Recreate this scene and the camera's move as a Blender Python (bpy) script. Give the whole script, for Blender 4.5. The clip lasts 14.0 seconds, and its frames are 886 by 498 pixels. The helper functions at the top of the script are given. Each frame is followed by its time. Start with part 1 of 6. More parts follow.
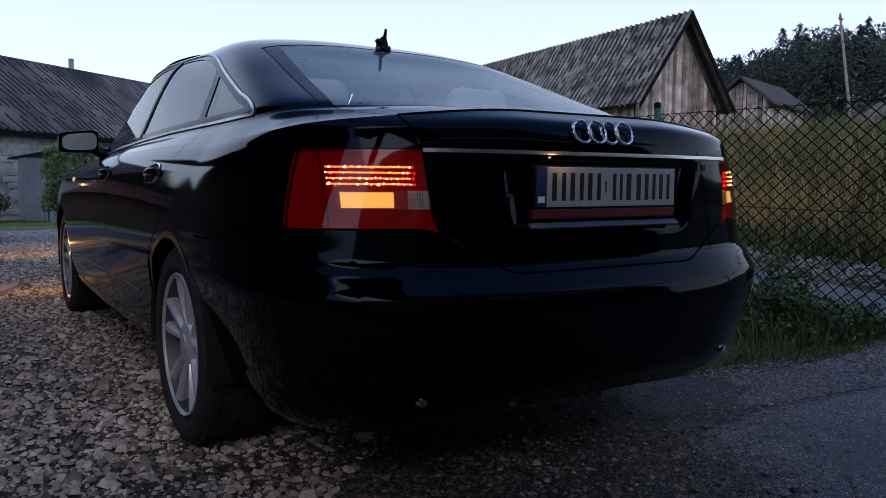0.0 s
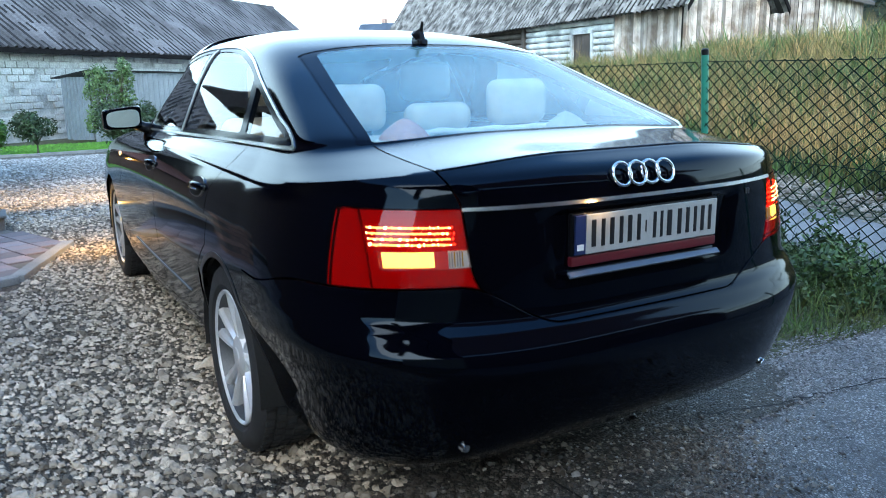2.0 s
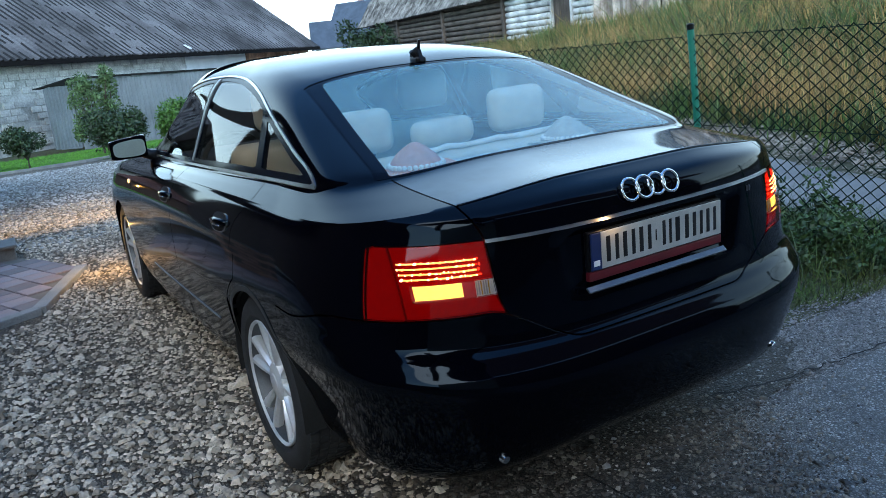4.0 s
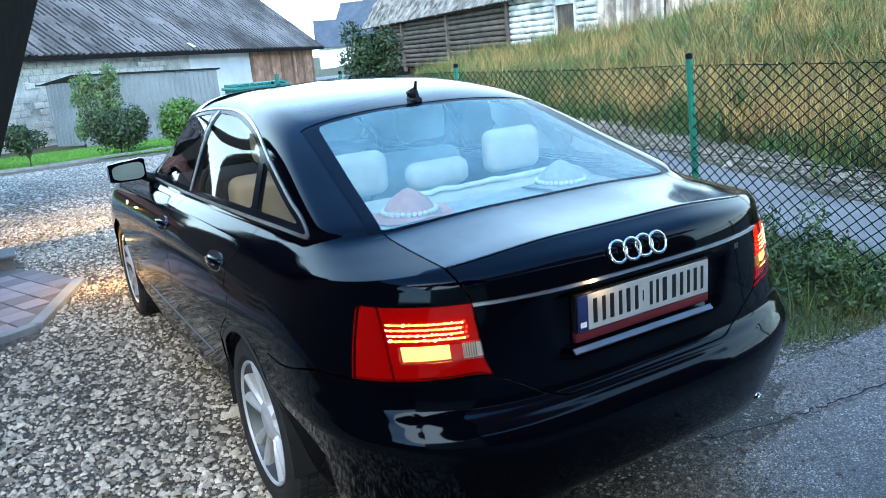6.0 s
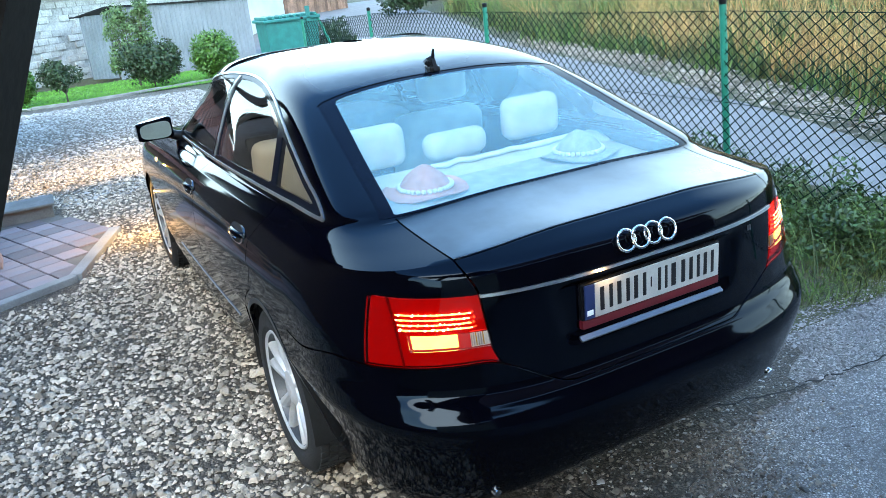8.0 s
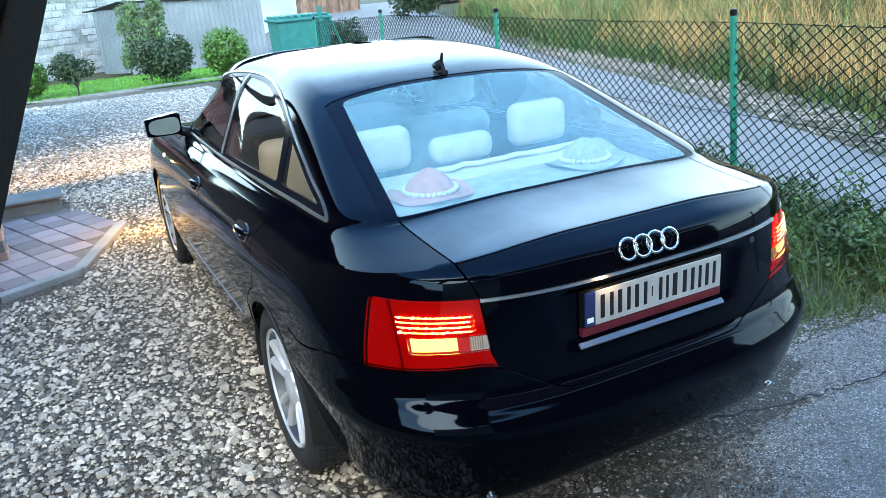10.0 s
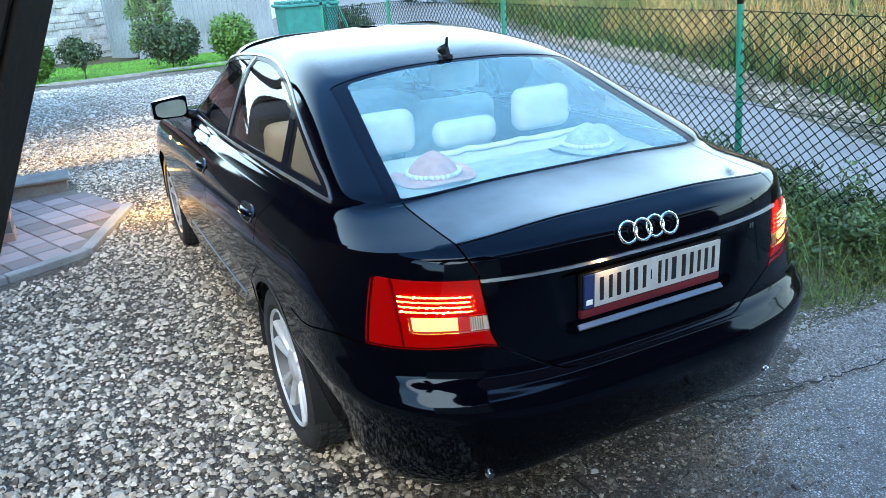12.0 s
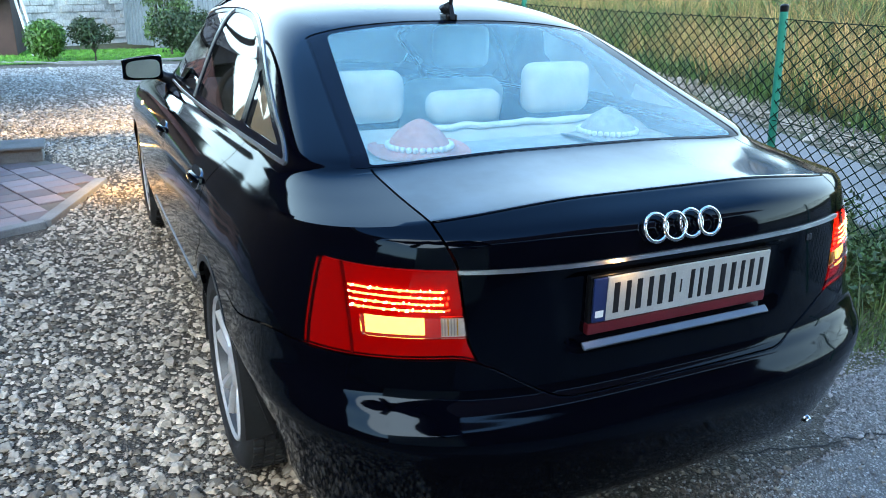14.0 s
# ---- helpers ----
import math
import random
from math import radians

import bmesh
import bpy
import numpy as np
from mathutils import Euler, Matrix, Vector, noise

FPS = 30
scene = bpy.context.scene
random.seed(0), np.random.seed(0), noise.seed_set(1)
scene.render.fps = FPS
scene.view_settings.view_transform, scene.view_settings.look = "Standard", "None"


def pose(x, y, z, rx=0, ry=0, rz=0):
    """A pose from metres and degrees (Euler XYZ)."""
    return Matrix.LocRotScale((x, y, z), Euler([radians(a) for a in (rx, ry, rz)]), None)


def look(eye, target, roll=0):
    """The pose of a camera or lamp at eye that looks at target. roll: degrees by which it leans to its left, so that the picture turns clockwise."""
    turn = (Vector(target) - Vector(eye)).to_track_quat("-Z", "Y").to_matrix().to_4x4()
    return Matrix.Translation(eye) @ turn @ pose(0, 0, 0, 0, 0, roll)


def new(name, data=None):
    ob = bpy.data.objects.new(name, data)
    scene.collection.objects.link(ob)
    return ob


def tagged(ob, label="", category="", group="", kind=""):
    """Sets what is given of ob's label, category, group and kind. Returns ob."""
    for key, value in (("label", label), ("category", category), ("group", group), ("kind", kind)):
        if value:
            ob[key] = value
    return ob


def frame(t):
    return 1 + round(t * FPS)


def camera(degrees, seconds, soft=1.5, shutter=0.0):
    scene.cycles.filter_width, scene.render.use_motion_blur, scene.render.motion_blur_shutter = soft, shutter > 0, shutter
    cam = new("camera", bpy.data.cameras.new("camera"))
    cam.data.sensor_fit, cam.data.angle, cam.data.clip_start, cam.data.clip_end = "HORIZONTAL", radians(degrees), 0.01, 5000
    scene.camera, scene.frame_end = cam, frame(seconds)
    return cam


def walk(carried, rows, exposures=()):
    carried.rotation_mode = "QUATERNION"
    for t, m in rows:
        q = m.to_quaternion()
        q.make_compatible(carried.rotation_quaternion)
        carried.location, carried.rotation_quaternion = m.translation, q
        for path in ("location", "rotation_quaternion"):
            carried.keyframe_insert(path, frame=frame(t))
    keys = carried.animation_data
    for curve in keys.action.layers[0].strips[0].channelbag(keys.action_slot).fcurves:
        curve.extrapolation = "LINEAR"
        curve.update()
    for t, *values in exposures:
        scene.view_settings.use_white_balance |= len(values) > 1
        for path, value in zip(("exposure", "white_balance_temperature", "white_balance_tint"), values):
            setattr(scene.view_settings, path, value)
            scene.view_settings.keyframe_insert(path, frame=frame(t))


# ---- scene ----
cam = camera(59.9, 14.0, soft=0.6, shutter=0.3)
PATH = [
    (0, (-1.51, -1.457, 0.88), (-0.435, 0.219, 0.693), 0.5),
    (0.5, (-1.509, -1.457, 0.881), (-0.435, 0.22, 0.695), 0.4),
    (1, (-1.503, -1.458, 0.879), (-0.434, 0.222, 0.696), 0.5),
    (1.5, (-1.483, -1.44, 1.01), (-0.471, 0.248, 0.655), 0.5),
    (2, (-1.495, -1.44, 1.258), (-0.533, 0.259, 0.82), -0.9),
    (2.5, (-1.554, -1.463, 1.374), (-0.592, 0.234, 0.932), -6.1),
    (3, (-1.591, -1.473, 1.421), (-0.637, 0.219, 0.945), -7.2),
    (5.5, (-1.589, -1.486, 1.45), (-0.621, 0.19, 0.943), -4.2),
    (6, (-1.546, -1.489, 1.598), (-0.59, 0.193, 1.09), -4.9),
    (6.5, (-1.511, -1.487, 1.695), (-0.591, 0.158, 1.024), -5.1),
    (7, (-1.478, -1.494, 1.743), (-0.609, 0.15, 1.006), -5.6),
    (7.5, (-1.472, -1.516, 1.773), (-0.614, 0.156, 1.088), -6.0),
    (8, (-1.465, -1.523, 1.768), (-0.63, 0.163, 1.089), -5.9),
    (10.5, (-1.459, -1.541, 1.77), (-0.635, 0.153, 1.1), -4.3),
    (11, (-1.463, -1.558, 1.767), (-0.642, 0.136, 1.089), -4.2),
    (11.5, (-1.463, -1.564, 1.759), (-0.652, 0.13, 1.071), -4.0),
    (12, (-1.466, -1.566, 1.759), (-0.66, 0.126, 1.062), -3.9),
    (12.5, (-1.473, -1.563, 1.757), (-0.673, 0.13, 1.055), -3.7),
    (13, (-1.458, -1.516, 1.695), (-0.656, 0.175, 0.99), -3.0),
    (13.5, (-1.361, -1.386, 1.57), (-0.556, 0.326, 0.92), -1.8),
    (14, (-1.213, -1.194, 1.505), (-0.407, 0.515, 0.852), 0.9),
]
EXPOSURES = [(0, 0.16, 6950, 32), (1.2, 0.16, 6950, 32), (1.5, 0.26, 6700, 14), (1.6, 0.66, 6600, 12), (1.9, 2.41, 6800, 7), (2.2, 2.11, 6800, 7), (2.6, 1.69, 6650, 7), (5.4, 2.11, 6800, 7), (6.0, 2.58, 6800, 6), (7.0, 2.96, 7050, 6), (12.5, 2.92, 7100, 6), (14, 2.66, 6950, 6)]
walk(cam, [(t, look(eye, target, roll)) for t, eye, target, roll in PATH], EXPOSURES)

# ---- light ----
world = bpy.data.worlds.new("dusk")
scene.world = world
world.use_nodes = True
wn = world.node_tree.nodes
sky = wn.new("ShaderNodeTexSky")
sky.sky_type, sky.sun_disc = "NISHITA", False
sky.sun_elevation, sky.sun_rotation = radians(42), radians(215)
sky.air_density, sky.dust_density, sky.ozone_density = 1.0, 0.4, 1.5
cloud = wn.new("ShaderNodeMix")
cloud.data_type = "RGBA"
cloud.inputs["B"].default_value = (6.9, 9.4, 10.7, 1)
up, split, veil = wn.new("ShaderNodeTexCoord"), wn.new("ShaderNodeSeparateXYZ"), wn.new("ShaderNodeMapRange")
veil.inputs["From Min"].default_value, veil.inputs["From Max"].default_value = 0.03, 0.66
veil.inputs["To Min"].default_value, veil.inputs["To Max"].default_value = 1.0, 0.0
world.node_tree.links.new(up.outputs["Generated"], split.inputs[0])
world.node_tree.links.new(split.outputs["Z"], veil.inputs["Value"])
world.node_tree.links.new(veil.outputs["Result"], cloud.inputs["Factor"])
lift = wn.new("ShaderNodeVectorMath")
lift.operation = "MULTIPLY"
lift.inputs[1].default_value = (0.59, 1.06, 1.42)
world.node_tree.links.new(sky.outputs[0], lift.inputs[0])
world.node_tree.links.new(lift.outputs[0], cloud.inputs["A"])
world.node_tree.links.new(cloud.outputs["Result"], wn["Background"].inputs[0])
wn["Background"].inputs[1].default_value = 0.11
sun = new("sun", bpy.data.lights.new("sun", "SUN"))
sun.data.energy, sun.data.angle, sun.data.color = 0.6, radians(42), (1.0, 0.93, 0.84)
sun.matrix_world = look((0, 0, 0), (-math.sin(radians(215)), -math.cos(radians(215)), -0.9))

# ---- materials ----


def material(name, color, rough=0.6, metal=0.0, scale=20.0, spread=0.25, fine=120.0, bump=0.1, depth=0.01, second=None, coat=0.0, per_object=0.0, per_island=0.0, spec=0.5):
    """A surface that varies at two scales, with a fine relief."""
    m = bpy.data.materials.new(name)
    m.use_nodes = True
    nt = m.node_tree
    b = nt.nodes["Principled BSDF"]
    b.inputs["Roughness"].default_value, b.inputs["Metallic"].default_value = rough, metal
    b.inputs["Coat Weight"].default_value, b.inputs["Coat Roughness"].default_value = coat, 0.03
    b.inputs["Specular IOR Level"].default_value = spec
    co = nt.nodes.new("ShaderNodeTexCoord")
    big = nt.nodes.new("ShaderNodeTexNoise")
    big.inputs["Scale"].default_value, big.inputs["Detail"].default_value = scale, 4
    small = nt.nodes.new("ShaderNodeTexNoise")
    small.inputs["Scale"].default_value, small.inputs["Detail"].default_value = fine, 3
    nt.links.new(co.outputs["Object"], big.inputs["Vector"])
    nt.links.new(co.outputs["Object"], small.inputs["Vector"])
    ramp = nt.nodes.new("ShaderNodeMix")
    ramp.data_type = "RGBA"
    other = second or tuple(c * (1 - spread) for c in color)
    ramp.inputs["A"].default_value, ramp.inputs["B"].default_value = (*color, 1), (*other, 1)
    stretch = nt.nodes.new("ShaderNodeMapRange")
    stretch.inputs["From Min"].default_value, stretch.inputs["From Max"].default_value = 0.35, 0.65
    nt.links.new(big.outputs["Fac"], stretch.inputs["Value"])
    nt.links.new(stretch.outputs["Result"], ramp.inputs["Factor"])
    grain = nt.nodes.new("ShaderNodeMix")
    grain.data_type, grain.blend_type = "RGBA", "OVERLAY"
    grain.inputs["Factor"].default_value = min(1.0, spread * 1.5)
    nt.links.new(ramp.outputs["Result"], grain.inputs["A"])
    nt.links.new(small.outputs["Fac"], grain.inputs["B"])
    last = grain.outputs["Result"]
    for amount, node, socket in ((per_object, "ShaderNodeObjectInfo", "Random"), (per_island, "ShaderNodeNewGeometry", "Random Per Island")):
        if amount:
            info = nt.nodes.new(node)
            span = nt.nodes.new("ShaderNodeMapRange")
            span.inputs["To Min"].default_value, span.inputs["To Max"].default_value = 1 - amount, 1 + amount
            nt.links.new(info.outputs[socket], span.inputs["Value"])
            tone = nt.nodes.new("ShaderNodeHueSaturation")
            nt.links.new(span.outputs["Result"], tone.inputs["Value"])
            nt.links.new(last, tone.inputs["Color"])
            last = tone.outputs["Color"]
    nt.links.new(last, b.inputs["Base Color"])
    if bump:
        bp = nt.nodes.new("ShaderNodeBump")
        bp.inputs["Strength"].default_value, bp.inputs["Distance"].default_value = bump, depth
        nt.links.new(small.outputs["Fac"], bp.inputs["Height"])
        nt.links.new(bp.outputs["Normal"], b.inputs["Normal"])
    return m


def glowing(name, color, strength, base=(0.3, 0.02, 0.02)):
    m = bpy.data.materials.new(name)
    m.use_nodes = True
    b = m.node_tree.nodes["Principled BSDF"]
    b.inputs["Base Color"].default_value = (*base, 1)
    b.inputs["Roughness"].default_value = 0.15
    b.inputs["Emission Color"].default_value = (*color, 1)
    b.inputs["Emission Strength"].default_value = strength
    return m


def clear(name, tint, gloss_rough=0.02, dust=0.0, dust_color=(0.75, 0.85, 0.9), ior=1.5):
    """Thin glass: tinted and clear, mirroring by its Fresnel, with a film of dust or mist."""
    m = bpy.data.materials.new(name)
    m.use_nodes = True
    nt = m.node_tree
    nt.nodes.remove(nt.nodes["Principled BSDF"])
    tr, gl, df = nt.nodes.new("ShaderNodeBsdfTransparent"), nt.nodes.new("ShaderNodeBsdfGlossy"), nt.nodes.new("ShaderNodeBsdfDiffuse")
    tr.inputs[0].default_value, df.inputs[0].default_value = (*tint, 1), (*dust_color, 1)
    gl.inputs["Roughness"].default_value = gloss_rough
    film, top, fr = nt.nodes.new("ShaderNodeMixShader"), nt.nodes.new("ShaderNodeMixShader"), nt.nodes.new("ShaderNodeFresnel")
    fr.inputs[0].default_value = ior
    film.inputs[0].default_value = dust
    if dust:
        co, spots, span = nt.nodes.new("ShaderNodeTexCoord"), nt.nodes.new("ShaderNodeTexNoise"), nt.nodes.new("ShaderNodeMapRange")
        spots.inputs["Scale"].default_value, spots.inputs["Detail"].default_value = 4, 6
        span.inputs["To Min"].default_value, span.inputs["To Max"].default_value = dust * 0.5, dust * 1.5
        nt.links.new(co.outputs["Object"], spots.inputs["Vector"])
        nt.links.new(spots.outputs["Fac"], span.inputs["Value"])
        nt.links.new(span.outputs["Result"], film.inputs[0])
    nt.links.new(tr.outputs[0], film.inputs[1])
    nt.links.new(df.outputs[0], film.inputs[2])
    nt.links.new(fr.outputs[0], top.inputs[0])
    nt.links.new(film.outputs[0], top.inputs[1])
    nt.links.new(gl.outputs[0], top.inputs[2])
    nt.links.new(top.outputs[0], nt.nodes["Material Output"].inputs[0])
    return m


def stony(name, light, dark, scale, gap=0.14, rough=0.85, relief=0.02, spec=0.35, patches=None):
    """A bed of packed small stones, each with its own tone, with dark gaps and relief."""
    m = material(name, light, rough, 0.0, 1.2, 0.4, 60, 0.0, spec=spec)
    nt = m.node_tree
    b = nt.nodes["Principled BSDF"]
    base = b.inputs["Base Color"].links[0].from_socket
    co = nt.nodes.new("ShaderNodeTexCoord")
    if patches:
        # worn, damp patches with ragged edges
        worn, cutoff, stain = nt.nodes.new("ShaderNodeTexNoise"), nt.nodes.new("ShaderNodeMapRange"), nt.nodes.new("ShaderNodeMix")
        worn.inputs["Scale"].default_value, worn.inputs["Detail"].default_value, worn.inputs["Roughness"].default_value = 1.6, 9, 0.72
        cutoff.inputs["From Min"].default_value, cutoff.inputs["From Max"].default_value = 0.47, 0.60
        stain.data_type = "RGBA"
        stain.inputs["B"].default_value = (*patches, 1)
        nt.links.new(co.outputs["Object"], worn.inputs["Vector"])
        nt.links.new(worn.outputs["Fac"], cutoff.inputs["Value"])
        nt.links.new(cutoff.outputs["Result"], stain.inputs["Factor"])
        nt.links.new(base, stain.inputs["A"])
        base = stain.outputs["Result"]
    cells, gaps = nt.nodes.new("ShaderNodeTexVoronoi"), nt.nodes.new("ShaderNodeTexVoronoi")
    gaps.feature = "DISTANCE_TO_EDGE"
    for v in (cells, gaps):
        v.inputs["Scale"].default_value = scale
        nt.links.new(co.outputs["Object"], v.inputs["Vector"])
    split, tone, mix = nt.nodes.new("ShaderNodeSeparateColor"), nt.nodes.new("ShaderNodeMapRange"), nt.nodes.new("ShaderNodeMix")
    nt.links.new(cells.outputs["Color"], split.inputs[0])
    tone.inputs["To Min"].default_value, tone.inputs["To Max"].default_value = 0.45, 1.35
    nt.links.new(split.outputs[0], tone.inputs["Value"])
    hue = nt.nodes.new("ShaderNodeHueSaturation")
    nt.links.new(tone.outputs["Result"], hue.inputs["Value"])
    nt.links.new(base, hue.inputs["Color"])
    mix.data_type = "RGBA"
    mix.inputs["A"].default_value = (*dark, 1)
    edge = nt.nodes.new("ShaderNodeMapRange")
    edge.inputs["From Min"].default_value, edge.inputs["From Max"].default_value = 0.02, gap
    nt.links.new(gaps.outputs["Distance"], edge.inputs["Value"])
    nt.links.new(edge.outputs["Result"], mix.inputs["Factor"])
    nt.links.new(hue.outputs["Color"], mix.inputs["B"])
    nt.links.new(mix.outputs["Result"], b.inputs["Base Color"])
    bump = nt.nodes.new("ShaderNodeBump")
    bump.inputs["Strength"].default_value, bump.inputs["Distance"].default_value = 1.0, relief
    nt.links.new(gaps.outputs["Distance"], bump.inputs["Height"])
    nt.links.new(bump.outputs["Normal"], b.inputs["Normal"])
    return m


PAINT = material("black_blue_paint", (0.0009, 0.0011, 0.0028), 0.06, 0.0, 3, 0.2, 900, 0.0, coat=0.0, spec=0.16)
PAINT.node_tree.nodes["Principled BSDF"].inputs["Specular Tint"].default_value = (0.68, 0.84, 1.0, 1)


def dew_sheen(name, film, amount):
    """The black paint under a dull film of dew and dust, with sky sheen painted into it, on faces turned upwards."""
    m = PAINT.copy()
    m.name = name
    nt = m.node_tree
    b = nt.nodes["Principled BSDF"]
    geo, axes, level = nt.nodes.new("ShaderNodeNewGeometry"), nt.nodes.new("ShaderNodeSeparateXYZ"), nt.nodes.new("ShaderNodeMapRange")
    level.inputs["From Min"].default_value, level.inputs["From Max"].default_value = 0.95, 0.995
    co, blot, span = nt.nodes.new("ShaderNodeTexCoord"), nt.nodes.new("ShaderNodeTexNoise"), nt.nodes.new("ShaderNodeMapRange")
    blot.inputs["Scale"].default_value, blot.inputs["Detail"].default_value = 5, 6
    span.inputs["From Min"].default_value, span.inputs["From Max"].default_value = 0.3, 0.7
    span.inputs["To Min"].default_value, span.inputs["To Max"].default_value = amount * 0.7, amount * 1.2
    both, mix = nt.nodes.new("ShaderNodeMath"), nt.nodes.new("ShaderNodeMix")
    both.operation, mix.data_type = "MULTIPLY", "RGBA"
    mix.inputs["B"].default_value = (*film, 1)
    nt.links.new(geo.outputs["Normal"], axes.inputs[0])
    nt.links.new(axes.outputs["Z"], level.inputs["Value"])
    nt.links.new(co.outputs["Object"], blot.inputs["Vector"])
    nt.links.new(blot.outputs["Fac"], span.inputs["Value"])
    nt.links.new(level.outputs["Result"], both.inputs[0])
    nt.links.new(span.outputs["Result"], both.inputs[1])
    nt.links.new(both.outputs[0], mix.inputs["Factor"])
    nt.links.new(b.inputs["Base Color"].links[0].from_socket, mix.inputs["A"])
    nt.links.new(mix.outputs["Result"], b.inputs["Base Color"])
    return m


# roof: dew tinted with sky light; lid: pale blue sky sheen put into the colour
DEW_SHEEN_PAINT = dew_sheen("dew_sheen_roof_paint", (0.47, 0.64, 0.69), 0.23)
LID_PAINT = dew_sheen("sheen_lid_paint", (0.42, 0.6, 0.7), 0.17)
BORDER = material("window_border", (0.003, 0.005, 0.011), 0.12, 0.0, 10, 0.2, 300, 0.0, spec=0.06)
BRIGHT_TRIM = material("bright_trim", (0.85, 0.86, 0.88), 0.32, 1.0, 8, 0.1, 300, 0.0)
CHROME = material("chrome", (0.75, 0.76, 0.78), 0.12, 1.0, 8, 0.1, 300, 0.0)
SILVER = material("satin_silver", (0.5, 0.51, 0.53), 0.35, 0.9, 8, 0.15, 300, 0.02)
BARREL = material("dark_rim_barrel", (0.11, 0.113, 0.118), 0.5, 0.6, 8, 0.2, 200, 0.02)
GRIP = material("dull_grip", (0.12, 0.135, 0.16), 0.4, 0.6, 8, 0.15, 300, 0.02)
ALLOY = material("alloy", (0.8, 0.805, 0.81), 0.38, 0.5, 10, 0.2, 200, 0.02)
RUBBER = material("tyre_rubber", (0.025, 0.025, 0.026), 0.8, 0.0, 15, 0.3, 200, 0.3, 0.004)
TRIM = material("black_trim", (0.008, 0.008, 0.009), 0.3, 0.0, 10, 0.2, 300, 0.05, spec=0.2)
MATT = material("matt_black", (0.008, 0.008, 0.008), 0.9, 0.0, 10, 0.2, 100, 0.1)
GLASS = clear("side_glass", (0.8, 0.84, 0.82), ior=1.7)
REAR_GLASS = clear("rear_glass", (0.66, 0.88, 0.95), 0.02, 0.21, (0.37, 0.77, 0.87), 1.4)
LENS_RED = clear("red_lens", (0.7, 0.02, 0.02), 0.05, 0.07, (0.17, 0.003, 0.006))
LENS_CLEAR = clear("clear_lens", (0.88, 0.86, 0.82), 0.05, 0.04, (0.6, 0.6, 0.6))
MIRROR = material("mirror_glass", (0.85, 0.86, 0.86), 0.02, 1.0, 5, 0.02, 100, 0.0)
LEATHER = material("beige_leather", (0.62, 0.57, 0.48), 0.55, 0.0, 12, 0.15, 250, 0.15, 0.002)
DARKTEX = material("dark_fabric", (0.05, 0.05, 0.055), 0.9, 0.0, 30, 0.3, 400, 0.3, 0.002)
LINING = material("cabin_lining", (0.55, 0.52, 0.45), 0.9, 0.0, 15, 0.12, 300, 0.15, 0.002)
SHELF = material("parcel_shelf_cloth", (0.5, 0.5, 0.47), 0.9, 0.0, 20, 0.2, 400, 0.2, 0.002)
STRAW = material("pink_straw", (0.85, 0.36, 0.27), 0.8, 0.0, 30, 0.25, 300, 0.5, 0.003)
STRAW_PALE = material("pale_straw", (0.5, 0.48, 0.44), 0.8, 0.0, 30, 0.25, 300, 0.5, 0.003)
BEAD = material("white_bead", (0.85, 0.85, 0.83), 0.4, 0.0, 30, 0.1, 200, 0.0)
PLATE = material("plate_white", (0.42, 0.42, 0.4), 0.35, 0.0, 12, 0.12, 200, 0.02)
PLATE_BLUE = material("plate_blue", (0.012, 0.025, 0.1), 0.4, 0.0, 12, 0.12, 200, 0.0)
PLATE_RED = material("plate_frame_red", (0.13, 0.008, 0.014), 0.4, 0.0, 12, 0.2, 200, 0.0)
INK = material("plate_ink", (0.01, 0.01, 0.012), 0.4, 0.0, 12, 0.12, 200, 0.0)
LED = glowing("tail_led", (1.0, 0.36, 0.08), 1.0)
LAMP_BACK = glowing("lit_lamp_backing", (1.0, 0.02, 0.025), 0.055, (0.12, 0.003, 0.005))
LED_HOT = glowing("tail_led_hot", (1.0, 0.66, 0.25), 2.4)
AMBER = glowing("indicator_amber", (1.0, 0.56, 0.1), 0.85, (0.6, 0.3, 0.05))
REPEATER = glowing("dim_repeater", (1.0, 0.6, 0.25), 0.25, (0.7, 0.6, 0.5))
AMBER_GLASS = material("amber_lens_rib", (0.75, 0.45, 0.1), 0.15, 0.0, 8, 0.15, 200, 0.0)
WARM = glowing("plate_bulb", (1.0, 0.55, 0.2), 0.1, (0.6, 0.5, 0.4))
GRAVEL = stony("gravel_bed", (0.26, 0.22, 0.17), (0.06, 0.05, 0.04), 75, 0.22)
# damp ground, its colour darkened further for the car's shade
SHADED_DAMP_BED = stony("shaded_damp_gravel_bed", (0.1, 0.085, 0.07), (0.02, 0.017, 0.014), 75, 0.22, 0.6)
STONES = material("gravel_stones", (0.475, 0.405, 0.32), 0.85, 0.0, 1.1, 0.3, 90, 0.3, 0.004, per_island=0.75, spec=0.25)
STONES_FAR = material("dusty_gravel_stones", (0.42, 0.4, 0.37), 0.85, 0.0, 1.1, 0.3, 90, 0.3, 0.004, per_island=0.5)
ASPHALT = stony("wet_asphalt", (0.54, 0.53, 0.505), (0.1, 0.1, 0.098), 95, 0.3, 0.75, 0.01, 0.15, patches=(0.25, 0.25, 0.25))
# damp stones with the car's shade included in their dark tone
SHADED_DAMP = material("shaded_damp_gravel_stones", (0.085, 0.07, 0.056), 0.5, 0.0, 1.1, 0.3, 90, 0.3, 0.004, per_island=0.8)
GRIT = material("asphalt_grit", (0.24, 0.235, 0.23), 0.8, 0.0, 2.0, 0.4, 60, 0.4, 0.006, per_island=0.7)
RUBBLE = material("grey_rubble", (0.29, 0.255, 0.21), 0.85, 0.0, 2.0, 0.4, 60, 0.4, 0.006, per_island=0.5)
